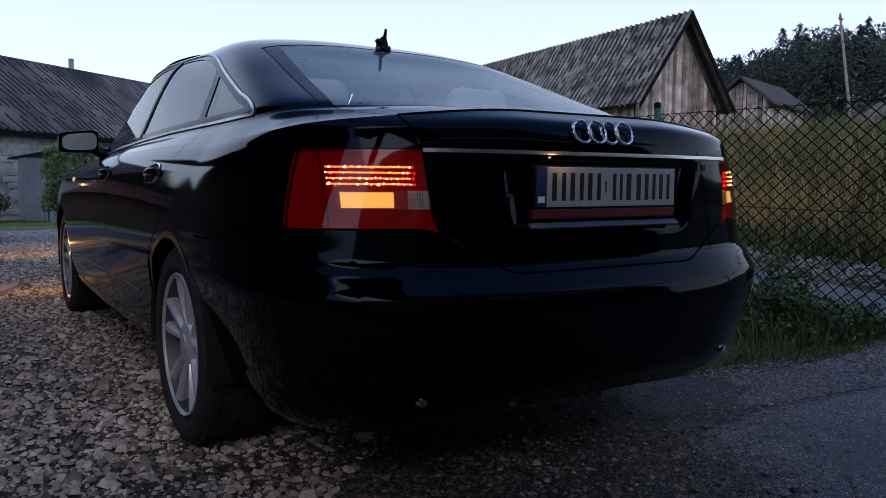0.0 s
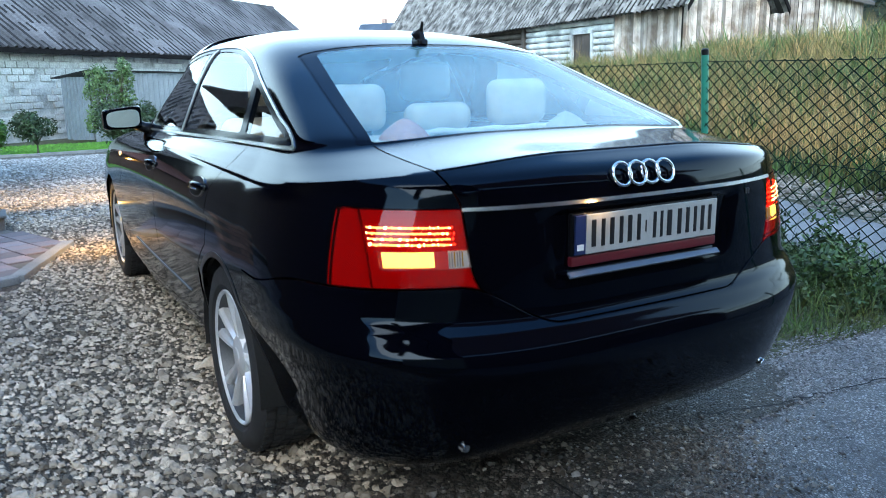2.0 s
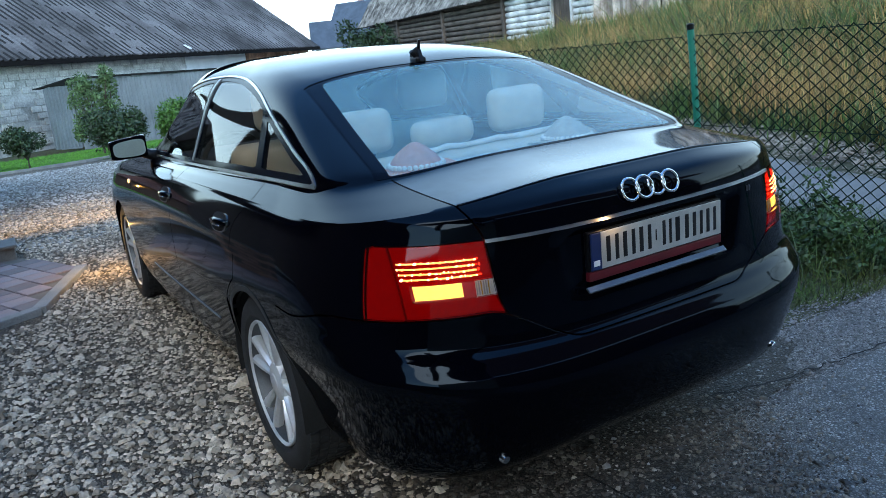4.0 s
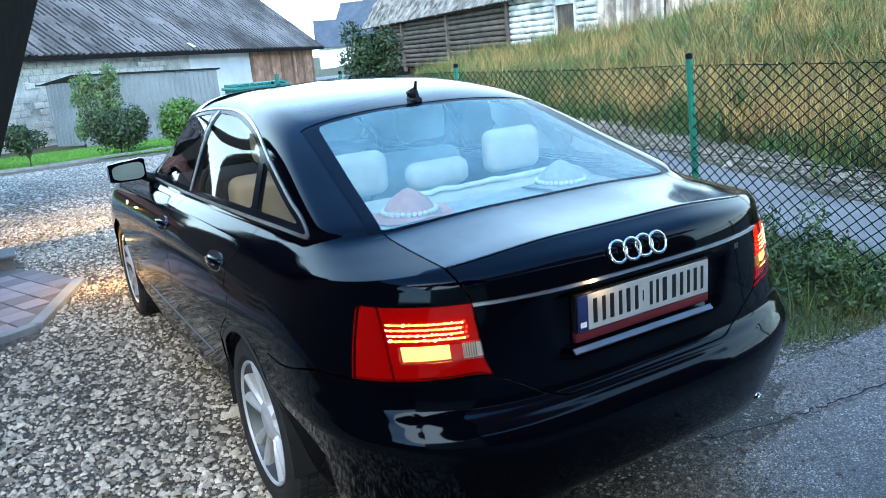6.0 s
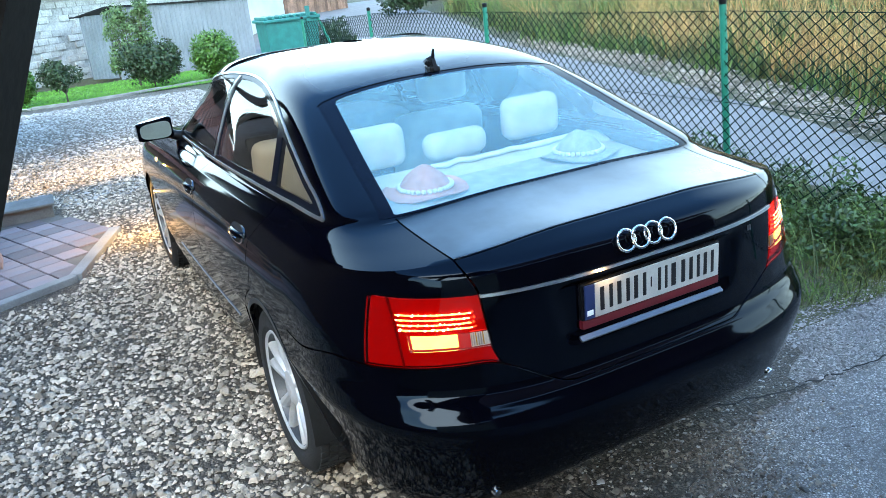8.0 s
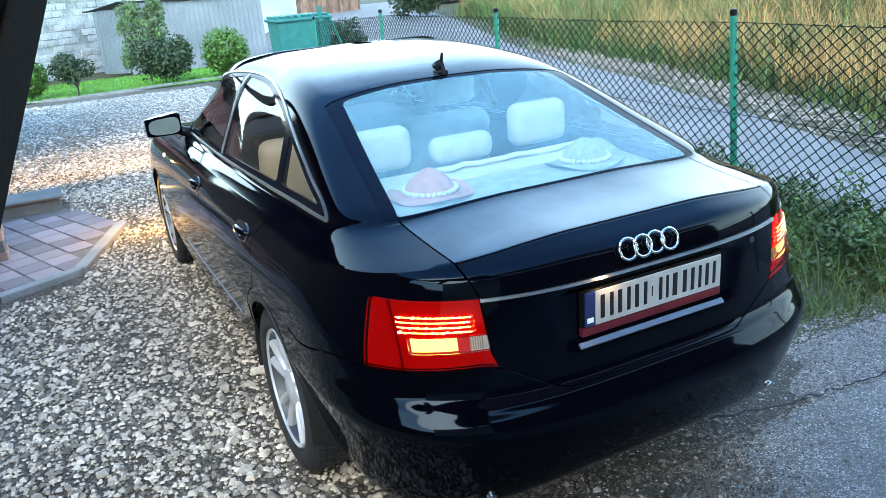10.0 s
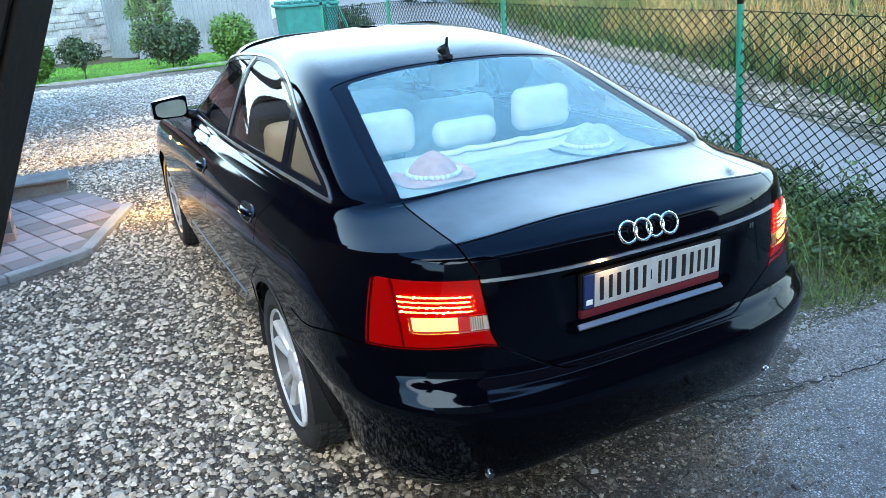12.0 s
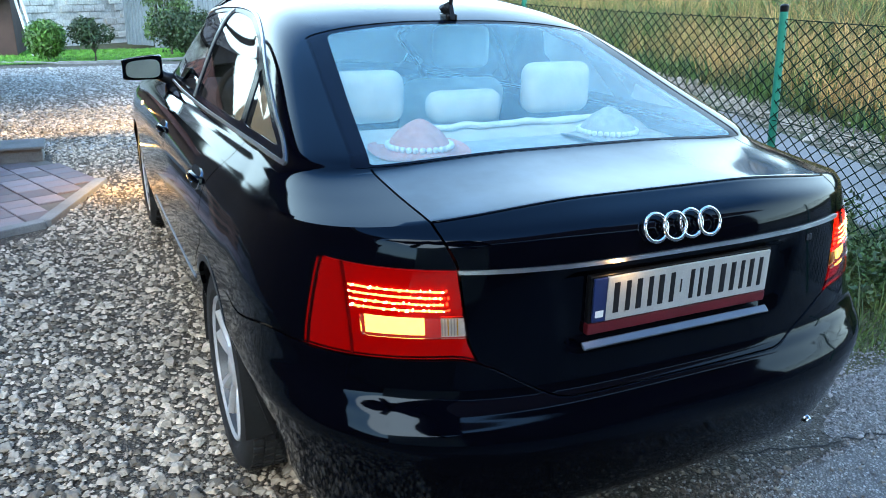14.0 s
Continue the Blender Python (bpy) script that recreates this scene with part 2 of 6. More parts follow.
LANE = material("lane_asphalt", (0.175, 0.172, 0.165), 0.8, 0.0, 1.0, 0.25, 90, 0.4, 0.006)
SOIL = material("field_soil", (0.06, 0.052, 0.032), 0.95, 0.0, 0.8, 0.4, 30, 0.8, 0.03, second=(0.06, 0.075, 0.03))
TURF = material("lawn_turf", (0.06, 0.16, 0.02), 0.9, 0.0, 1.5, 0.3, 60, 0.8, 0.02)
LAWN = material("lawn_blades", (0.12, 0.32, 0.035), 0.7, 0.0, 0.7, 0.3, 40, 0.0, per_island=0.35)
GRASS = material("roadside_grass", (0.0574, 0.123, 0.0246), 0.7, 0.0, 1.5, 0.4, 40, 0.0, second=(0.0902, 0.0984, 0.0287), per_island=0.8)
TALL = material("tall_dry_grass", (0.46, 0.265, 0.1), 0.75, 0.0, 0.55, 0.4, 30, 0.0, second=(0.2, 0.175, 0.05), per_island=0.85)
LEAF = material("shrub_leaf", (0.0252, 0.054, 0.0144), 0.55, 0.0, 4, 0.4, 60, 0.0, per_island=0.45)
WEED = material("weed_leaf", (0.046, 0.098, 0.024), 0.55, 0.0, 4, 0.4, 60, 0.0, per_island=0.6)
LEAF_BRIGHT = material("box_leaf", (0.07, 0.17, 0.02), 0.55, 0.0, 4, 0.4, 60, 0.0, per_island=0.4)
LEAF_LIGHT = material("light_shrub_leaf", (0.105, 0.18, 0.06), 0.55, 0.0, 4, 0.4, 60, 0.0, per_island=0.4)
BARK = material("bark", (0.08, 0.06, 0.045), 0.9, 0.0, 12, 0.3, 80, 0.8, 0.01)
BIN_GREEN = material("teal_painted_steel", (0.006, 0.15, 0.13), 0.5, 0.0, 6, 0.25, 120, 0.05)
GREEN_STEEL = material("green_coated_steel", (0.01, 0.2, 0.13), 0.45, 0.0, 6, 0.2, 120, 0.05)
GREEN_WIRE = material("green_wire", (0.006, 0.02, 0.015), 0.8, 0.0, 6, 0.2, 120, 0.0, spec=0.1)
KERB = material("kerb_concrete", (0.26, 0.26, 0.25), 0.85, 0.0, 5, 0.25, 120, 0.4, 0.004, per_object=0.1)
STEP = material("old_step_concrete", (0.17, 0.17, 0.165), 0.85, 0.0, 5, 0.3, 120, 0.4, 0.004)
PAVER = material("pink_paver", (0.25, 0.18, 0.17), 0.8, 0.0, 6, 0.25, 120, 0.4, 0.003, second=(0.21, 0.18, 0.185), per_object=0.4)
SAND = material("joint_sand", (0.16, 0.14, 0.12), 0.95, 0.0, 6, 0.25, 120, 0.4, 0.003)
BRICK = material("pale_brick", (0.42, 0.26, 0.2), 0.85, 0.0, 8, 0.25, 120, 0.4, 0.003, per_object=0.2)
SLATE = material("grey_roof_sheet", (0.15, 0.147, 0.152), 0.8, 0.0, 0.35, 0.4, 12, 0.3, 0.01, second=(0.04, 0.038, 0.038))
OLD_ROOF = material("weathered_roof_sheet", (0.30, 0.28, 0.25), 0.9, 0.0, 2.2, 0.5, 14, 0.5, 0.02, second=(0.06, 0.055, 0.05))
BLOCK = material("whitewashed_block", (0.66, 0.64, 0.6), 0.9, 0.0, 1.3, 0.4, 14, 0.4, 0.01, second=(0.34, 0.33, 0.3), per_object=0.12)
# near-black tones that paint shade into the roof valleys
SLATE_SHADE = material("shaded_roof_valley", (0.02, 0.02, 0.021), 0.9, 0.0, 0.5, 0.4, 12, 0.3, 0.01)
OLD_SHADE = material("shaded_old_roof_valley", (0.022, 0.022, 0.018), 0.95, 0.0, 0.9, 0.4, 30, 0.5, 0.02)
ZINC = material("zinc_sheet", (0.24, 0.265, 0.29), 0.45, 0.5, 0.8, 0.25, 40, 0.1, 0.01)
PLANK = material("grey_planks", (0.6, 0.5, 0.42), 0.9, 0.0, 2, 0.5, 30, 0.5, 0.01, second=(0.26, 0.18, 0.13), per_object=0.6)
LOGS = material("dark_logs", (0.13, 0.1, 0.08), 0.9, 0.0, 2, 0.45, 30, 0.6, 0.02, per_object=0.25)
LIME = material("limewashed_logs", (0.85, 0.83, 0.79), 0.9, 0.0, 1.5, 0.55, 30, 0.4, 0.02, per_object=0.12)
DARK_WOOD = material("dark_brown_wood", (0.011, 0.0085, 0.008), 0.85, 0.0, 5, 0.3, 80, 0.2, 0.004, spec=0.15)
PLASTER = material("house_plaster", (0.07, 0.04, 0.033), 0.9, 0.0, 1.5, 0.3, 60, 0.3, 0.004)
BROWN_SHEET = material("brown_sheet_roof", (0.085, 0.06, 0.048), 0.8, 0.0, 2, 0.45, 20, 0.4, 0.02)
PALE_PLASTER = material("khaki_plaster", (0.52, 0.49, 0.4), 0.9, 0.0, 1.5, 0.2, 60, 0.3, 0.004)
ROOF_RED = material("red_brown_tiles", (0.2, 0.07, 0.045), 0.7, 0.0, 3, 0.4, 40, 0.5, 0.02)
RED_PLANK = material("red_brown_planks", (0.5, 0.27, 0.17), 0.9, 0.0, 2, 0.5, 30, 0.5, 0.01, second=(0.27, 0.15, 0.1), per_object=0.5)
BLUE_ROOF = material("blue_grey_roof", (0.065, 0.085, 0.115), 0.7, 0.0, 1, 0.3, 20, 0.2, 0.02)
WHITE_WALL = material("white_render", (0.75, 0.75, 0.74), 0.9, 0.0, 1, 0.15, 20, 0.1, 0.01)
FIR = material("forest_needles", (0.045, 0.068, 0.056), 0.8, 0.0, 0.1, 0.4, 3, 0.0, per_island=0.5)
WINDOW_DARK = material("dark_pane", (0.02, 0.022, 0.025), 0.1, 0.0, 2, 0.2, 20, 0.0)

# ---- building blocks ----


def mesh_object(name, verts, faces, mat, parent=None, label="", smooth=False):
    me = bpy.data.meshes.new(name)
    me.from_pydata([tuple(v) for v in verts], [], [tuple(f) for f in faces])
    if mat:
        me.materials.append(mat)
    me.update()
    if smooth:
        me.polygons.foreach_set("use_smooth", [True] * len(me.polygons))
    ob = new(name, me)
    ob.parent = parent
    if label:
        tagged(ob, label)
    return ob


def part(name, bm, mat, parent=None, label="", smooth=False, flat_angle=None):
    me = bpy.data.meshes.new(name)
    bm.normal_update()
    bm.to_mesh(me)
    bm.free()
    if mat:
        me.materials.append(mat)
    if smooth:
        me.polygons.foreach_set("use_smooth", [True] * len(me.polygons))
        if flat_angle:
            me.set_sharp_from_angle(angle=radians(flat_angle))
    ob = new(name, me)
    ob.parent = parent
    if label:
        tagged(ob, label)
    return ob


def thing(name, at, label, category, group="", kind="", turn=0):
    ob = new(name)
    ob.empty_display_size = 0.1
    ob.matrix_world = pose(*at, 0, 0, turn)
    return tagged(ob, label, category, group, kind)


def box(bm, a, b, bevel=0.0, m=None, segments=2):
    """A block between the corners a and b, with rounded edges, in bm."""
    size = [max(abs(q - p), 1e-4) for p, q in zip(a, b)]
    mid = [(p + q) / 2 for p, q in zip(a, b)]
    mat4 = (m or Matrix()) @ Matrix.Translation(mid) @ Matrix.Diagonal((*size, 1))
    made = bmesh.ops.create_cube(bm, size=1, matrix=mat4)
    if bevel:
        edges = list({e for v in made["verts"] for e in v.link_edges})
        bmesh.ops.bevel(bm, geom=edges, offset=bevel, segments=segments, affect="EDGES", profile=0.5)
    return bm


def tube(bm, points, radius, sides=8, closed=False):
    """A round bar along points; radius: one number or one a point."""
    pts = [Vector(p) for p in points]
    n = len(pts)
    rings = []
    for i, p in enumerate(pts):
        q0 = pts[(i - 1) % n] if closed or i else p
        q1 = pts[(i + 1) % n] if closed or i < n - 1 else p
        d = (q1 - q0).normalized()
        u = d.cross(Vector((0, 0, 1)))
        if u.length < 0.05:
            u = d.cross(Vector((0, 1, 0)))
        u.normalize()
        w = d.cross(u)
        r = radius[i] if isinstance(radius, (list, tuple)) else radius
        rings.append([bm.verts.new(p + (u * math.cos(2 * math.pi * k / sides) + w * math.sin(2 * math.pi * k / sides)) * r) for k in range(sides)])
    for i in range(n if closed else n - 1):
        a, b = rings[i], rings[(i + 1) % n]
        for k in range(sides):
            bm.faces.new((a[k], a[(k + 1) % sides], b[(k + 1) % sides], b[k]))
    if not closed:
        bm.faces.new(list(reversed(rings[0])))
        bm.faces.new(rings[-1])
    return bm


def lathe(bm, profile, steps=48, axis="x", closed=False):
    """Turns (along, radius) pairs round an axis."""
    rings = []
    for k in range(steps):
        a = 2 * math.pi * k / steps
        c, s_ = math.cos(a), math.sin(a)
        if axis == "x":
            rings.append([bm.verts.new((p, r * c, r * s_)) for p, r in profile])
        else:
            rings.append([bm.verts.new((r * c, r * s_, p)) for p, r in profile])
    m = len(profile)
    for k in range(steps):
        a, b = rings[k], rings[(k + 1) % steps]
        for i in range(m if closed else m - 1):
            j = (i + 1) % m
            bm.faces.new((a[i], a[j], b[j], b[i]))
    bmesh.ops.recalc_face_normals(bm, faces=bm.faces[:])
    return bm


def sheet(points, faces):
    bm = bmesh.new()
    vs = [bm.verts.new(p) for p in points]
    for f in faces:
        bm.faces.new([vs[i] for i in f])
    return bm


def prism(bm, outline, direction):
    """A solid from a flat outline pushed along direction."""
    d = Vector(direction)
    a = [bm.verts.new(Vector(p)) for p in outline]
    b = [bm.verts.new(Vector(p) + d) for p in outline]
    n = len(a)
    bm.faces.new(a)
    bm.faces.new(list(reversed(b)))
    for i in range(n):
        bm.faces.new((a[i], b[i], b[(i + 1) % n], a[(i + 1) % n]))
    bmesh.ops.recalc_face_normals(bm, faces=bm.faces[:])
    return bm


def smooth01(t):
    t = np.clip(t, 0, 1)
    return t * t * (3 - 2 * t)


# ---- the car's skin: outlines one above another ----
# z rear, z side at y 0.9, 2.4, 3.9, z front | y rear, corner y, squareness | half width at y 0.9, 2.4, 3.9 | y front, corner y, squareness
LEVELS = np.array([
    (0.255, 0.20, 0.20, 0.20, 0.20, 0.16, 0.80, 4.0, 0.745, 0.81, 0.80, 4.74, 4.10, 3.0),
    (0.335, 0.26, 0.25, 0.26, 0.26, 0.075, 0.80, 3.8, 0.82, 0.880, 0.880, 4.84, 4.05, 3.0),
    (0.47, 0.42, 0.42, 0.42, 0.40, 0.02, 0.80, 3.7, 0.872, 0.908, 0.912, 4.89, 4.02, 3.0),
    (0.545, 0.55, 0.55, 0.55, 0.52, 0.00, 0.80, 3.6, 0.912, 0.921, 0.922, 4.90, 4.00, 3.0),
    (0.580, 0.60, 0.60, 0.60, 0.56, 0.006, 0.80, 3.6, 0.924, 0.924, 0.924, 4.89, 4.00, 3.0),
    (0.6275, 0.65, 0.65, 0.64, 0.60, 0.034, 0.80, 3.5, 0.923, 0.925, 0.923, 4.88, 4.00, 3.0),
    (0.675, 0.70, 0.70, 0.68, 0.63, 0.062, 0.82, 3.4, 0.921, 0.924, 0.921, 4.87, 3.98, 2.9),
    (0.80, 0.79, 0.79, 0.76, 0.69, 0.064, 0.86, 3.3, 0.912, 0.920, 0.912, 4.85, 3.95, 2.8),
    (0.94, 0.885, 0.87, 0.84, 0.74, 0.066, 0.90, 3.2, 0.890, 0.905, 0.890, 4.80, 3.92, 2.7),
    (1.014, 0.955, 0.94, 0.895, 0.78, 0.088, 0.92, 3.5, 0.852, 0.872, 0.850, 4.70, 3.90, 2.6),
    (1.058, 0.982, 0.965, 0.92, 0.82, 0.178, 0.94, 4.8, 0.826, 0.850, 0.810, 4.55, 3.85, 2.6),
    (1.0665, 1.012, 0.985, 0.945, 0.92, 0.33, 0.98, 4.6, 0.795, 0.820, 0.760, 4.15, 3.80, 2.6),
    (1.088, 1.043, 1.005, 0.965, 0.985, 0.505, 1.04, 5.0, 0.765, 0.785, 0.700, 3.72, 3.40, 2.6),
    (1.108, 1.078, 1.045, 1.02, 1.03, 0.575, 1.06, 6.2, 0.748, 0.768, 0.690, 3.56, 3.20, 2.6),
    (1.198, 1.17, 1.145, 1.13, 1.13, 0.835, 1.26, 6.8, 0.702, 0.725, 0.650, 3.33, 2.95, 2.7),
    (1.295, 1.28, 1.27, 1.24, 1.24, 1.105, 1.54, 6.6, 0.645, 0.668, 0.600, 3.10, 2.70, 2.8),
    (1.385, 1.365, 1.395, 1.38, 1.365, 1.335, 1.85, 5.4, 0.585, 0.600, 0.540, 2.88, 2.50, 2.8),
    (1.430, 1.415, 1.440, 1.42, 1.41, 1.52, 1.95, 3.9, 0.52, 0.530, 0.49, 2.72, 2.45, 2.7),
    (1.464, 1.462, 1.468, 1.462, 1.455, 1.80, 2.10, 2.6, 0.38, 0.39, 0.36, 2.52, 2.35, 2.5),
    (1.478, 1.478, 1.478, 1.478, 1.478, 2.14, 2.22, 2.2, 0.05, 0.05, 0.05, 2.30, 2.25, 2.2),
])
LID_CREASE = 10
ROWS_PER, REAR_N, SIDE_N, FRONT_N = 8, 56, 76, 16


def hermite(table, per):
    """Each column carried smoothly, without overshoot, from row to row."""
    d = np.diff(table, axis=0)
    slope = np.zeros_like(table)
    a, b = d[:-1], d[1:]
    with np.errstate(divide="ignore", invalid="ignore"):
        slope[1:-1] = np.where(a * b > 0, 2 * a * b / (a + b), 0)
    slope[0], slope[-1] = d[0], d[-1]
    out = []
    for i in range(len(table) - 1):
        a, b = slope[i], slope[i + 1]
        if i == LID_CREASE:
            a = d[i]
        if i + 1 == LID_CREASE:
            b = d[i]
        for k in range(per):
            t = k / per
            out.append((2 * t**3 - 3 * t**2 + 1) * table[i] + (t**3 - 2 * t**2 + t) * a + (-2 * t**3 + 3 * t**2) * table[i + 1] + (t**3 - t**2) * b)
    out.append(table[-1])
    return np.array(out)


def outline(row):
    """Half of one outline, from the rear's middle round to the front's middle: x, y, z."""
    zr, z0, z1, z2, zf, yr, yc, n, w0, w1, w2, yf, yd, nf = row
    # a superellipse quarter, stepped evenly along its length
    u = np.linspace(0, 0.5 ** (1 / n), 400)
    far_u = (1 - u**n) ** (1 / n)
    px, py = np.concatenate([u, far_u[-2::-1]]) * w0, yc - (yc - yr) * np.concatenate([far_u, u[-2::-1]])
    run = np.concatenate([[0], np.cumsum(np.hypot(np.diff(px), np.diff(py)))])
    at = np.linspace(0, run[-1], REAR_N, endpoint=False)
    x, y = np.interp(at, run, px), np.interp(at, run, py)
    start = 0.25
    blend = smooth01((x / w0 - start) / (1 - start)) * (0.55 + 0.45 * smooth01((y - yr) / (yc - yr) * 1.6))
    z = zr + (z0 - zr) * blend
    ys = np.linspace(yc, yd, SIDE_N, endpoint=False)

    def bow(v0, v1, v2, q):
        u = (q - 0.9) / 3.0
        return v0 * (2 * u - 1) * (u - 1) + v1 * 4 * u * (1 - u) + v2 * u * (2 * u - 1)

    shift_w, shift_z = w0 - bow(w0, w1, w2, yc), z0 - bow(z0, z1, z2, yc)
    fade = 1 - smooth01((ys - yc) / 0.8)
    xs, zs = bow(w0, w1, w2, ys) + shift_w * fade, bow(z0, z1, z2, ys) + shift_z * fade
    b = np.linspace(0, math.pi / 2, FRONT_N)
    wd, zd = bow(w0, w1, w2, yd), bow(z0, z1, z2, yd)
    xf = wd * np.abs(np.cos(b)) ** (2 / nf)
    xf[-1] = 0
    yfront = yd + (yf - yd) * np.sin(b) ** (2 / nf)
    zfr = zd + (zf - zd) * smooth01(b / (math.pi / 2))
    return np.stack([np.concatenate(c) for c in ((x, xs, xf), (y, ys, yfront), (z, zs, zfr))], axis=1)


def skin_grid():
    dense = hermite(LEVELS, ROWS_PER)
    half = np.array([outline(r) for r in dense])
    # the recess round the number plate
    x, z = half[..., 0], half[..., 2]
    mask = smooth01((0.36 - x + (z - 0.88) * 0.25) / 0.04) * smooth01((z - 0.735) / 0.03) * smooth01((0.932 - z) / 0.025) * (half[..., 1] < 0.3)
    half[..., 1] += 0.014 * mask
    # the small lip over the boot lid's edge
    left = half[:, ::-1].copy()
    left[..., 0] *= -1
    return np.concatenate([left[:, :-1], half], axis=1)


NORMAL = [None]


class Skin:
    """A surface whose polygons can be cut along smooth lines. Columns: x, y, z, level, normal."""

    def __init__(self):
        g = skin_grid()
        r, c = g.shape[:2]
        du, dv = np.gradient(g, axis=1), np.gradient(g, axis=0)
        nrm = np.cross(du, dv)
        ln = np.linalg.norm(nrm, axis=2, keepdims=True)
        nrm = nrm / np.maximum(ln, 1e-9)
        lev = np.repeat(np.arange(r)[:, None] / ROWS_PER, c, axis=1)[..., None]
        self.v = [tuple(p) for p in np.concatenate([g, lev, nrm], axis=2).reshape(-1, 7)]
        idx = np.arange(r * c).reshape(r, c)
        q = np.stack([idx[:-1, :-1], idx[:-1, 1:], idx[1:, 1:], idx[1:, :-1]], axis=-1).reshape(-1, 4)
        self.all = [tuple(f) for f in q.tolist()]
        self.cuts = {}

    def cut(self, faces, f):
        """The part of the faces where f > 0."""
        self.cuts = {}
        used = sorted({i for face in faces for i in face})
        arr = np.array([self.v[i] for i in used])
        if not len(arr):
            return []
        NORMAL[0] = arr[:, 4:7]
        val = dict(zip(used, f(*arr.T[:4]).tolist()))
        out = []
        for face in faces:
            signs = [val[i] > 0 for i in face]
            if all(signs):
                out.append(face)
                continue
            if not any(signs):
                continue
            poly = []
            for i, j in zip(face, face[1:] + face[:1]):
                if val[i] > 0:
                    poly.append(i)
                if (val[i] > 0) != (val[j] > 0):
                    k = (min(i, j), max(i, j))
                    if k not in self.cuts:
                        t = val[i] / (val[i] - val[j])
                        p, q = self.v[i], self.v[j]
                        self.v.append(tuple(a + (b - a) * t for a, b in zip(p, q)))
                        self.cuts[k] = len(self.v) - 1
                    poly.append(self.cuts[k])
            if len(poly) > 2:
                out.append(tuple(poly))
        return out

    def region(self, faces, *tests):
        for f in tests:
            faces = self.cut(faces, f)
        return faces

    def build(self, name, faces, mat, parent, label="", lift=0.0, flange=0.014):
        """The faces as a pressed panel, its edges turned inwards."""
        used = sorted({i for f in faces for i in f})
        at = {i: k for k, i in enumerate(used)}
        arr = np.array([self.v[i] for i in used])
        pos, nrm = arr[:, :3] + arr[:, 4:7] * lift, arr[:, 4:7]
        fs = [tuple(at[i] for i in f) for f in faces]
        count = {}
        for f in fs:
            for a, b in zip(f, f[1:] + f[:1]):
                count[(min(a, b), max(a, b))] = count.get((min(a, b), max(a, b)), 0) + 1
        rim = [(a, b) for f in fs for a, b in zip(f, f[1:] + f[:1]) if count[(min(a, b), max(a, b))] == 1]
        verts = pos.tolist()
        if flange:
            low, up = {}, {}
            for a, b in rim:
                for k in (a, b):
                    if k not in low:
                        up[k] = len(verts)
                        verts.append((pos[k]).tolist())
                        low[k] = len(verts)
                        verts.append((pos[k] - nrm[k] * flange).tolist())
            fs += [(b, a, low[a], low[b]) for a, b in rim]
        ob = mesh_object(name, verts, fs, mat, parent, label, True)
        ob.data.set_sharp_from_angle(angle=radians(24))
        return ob


GAP = 0.0028
REAR_AXLE, FRONT_AXLE, HUB = 1.10, 3.93, 0.325
ARCH_R = 0.352


def spline(q, xs, zs):
    """A smooth curve through the given points."""
    xs, zs = np.array(xs), np.array(zs)
    m = np.gradient(zs, xs)
    i = np.clip(np.searchsorted(xs, q) - 1, 0, len(xs) - 2)
    h = xs[i + 1] - xs[i]
    t = np.clip((q - xs[i]) / h, -0.5, 1.5)
    return (2 * t**3 - 3 * t**2 + 1) * zs[i] + (t**3 - 2 * t**2 + t) * h * m[i] + (-2 * t**3 + 3 * t**2) * zs[i + 1] + (t**3 - t**2) * h * m[i + 1]


def belt(y):
    return np.interp(y, [0.7, 0.9, 1.6, 2.4, 3.3], [1.053, 1.048, 1.036, 1.014, 0.985])


def arc(y):
    return spline(y, [0.68, 0.735, 0.755, 0.80, 0.87, 0.95, 1.08, 1.24, 1.40, 1.56, 1.75, 2.0, 2.25, 2.5, 2.75, 2.95, 3.1, 3.22, 3.34],
                  [0.90, 1.045, 1.070, 1.094, 1.118, 1.138, 1.177, 1.228, 1.281, 1.331, 1.370, 1.396, 1.402, 1.389, 1.345, 1.285, 1.212, 1.13, 1.00])


def glasshouse(x, y, z, v):
    slope = (arc(y + 0.01) - arc(y - 0.01)) / 0.02
    size = np.sqrt(1 + slope * slope)
    along = (slope * NORMAL[0][:, 1] - NORMAL[0][:, 2]) / size
    away = (arc(y) - z) / size / np.sqrt(np.maximum(1 - along * along, 0.05))
    return np.minimum(np.minimum(z - belt(y), away), (np.abs(x) - 0.40) * 2)


def lamp_inner(z):
    return 0.552 - (z - 0.94) * -0.10 - 0.02 * smooth01((0.80 - z) / 0.08)


def lid_edge(y, z):
    return np.where(z < 0.94, lamp_inner(z), 0.552 + 0.027 * smooth01((z - 0.94) / 0.09) + 0.03 * np.clip(y - 0.2, 0, 0.5))


def lid_bottom(x):
    ax = np.abs(x)
    return 0.640 + 0.114 * smooth01((ax - 0.30) / 0.27)


def rear_door_edge(y, z):
    """Positive ahead of the rear door's trailing edge."""
    base = 1.175 + 0.10 * smooth01((1.0 - z) / 0.14) + 0.05 * smooth01((0.86 - z) / 0.2)
    wheel = np.sqrt((y - REAR_AXLE) ** 2 + (z - HUB) ** 2) - ARCH_R - 0.055
    return np.where(z < 0.80, np.minimum(wheel, y - base + 0.05), y - base)


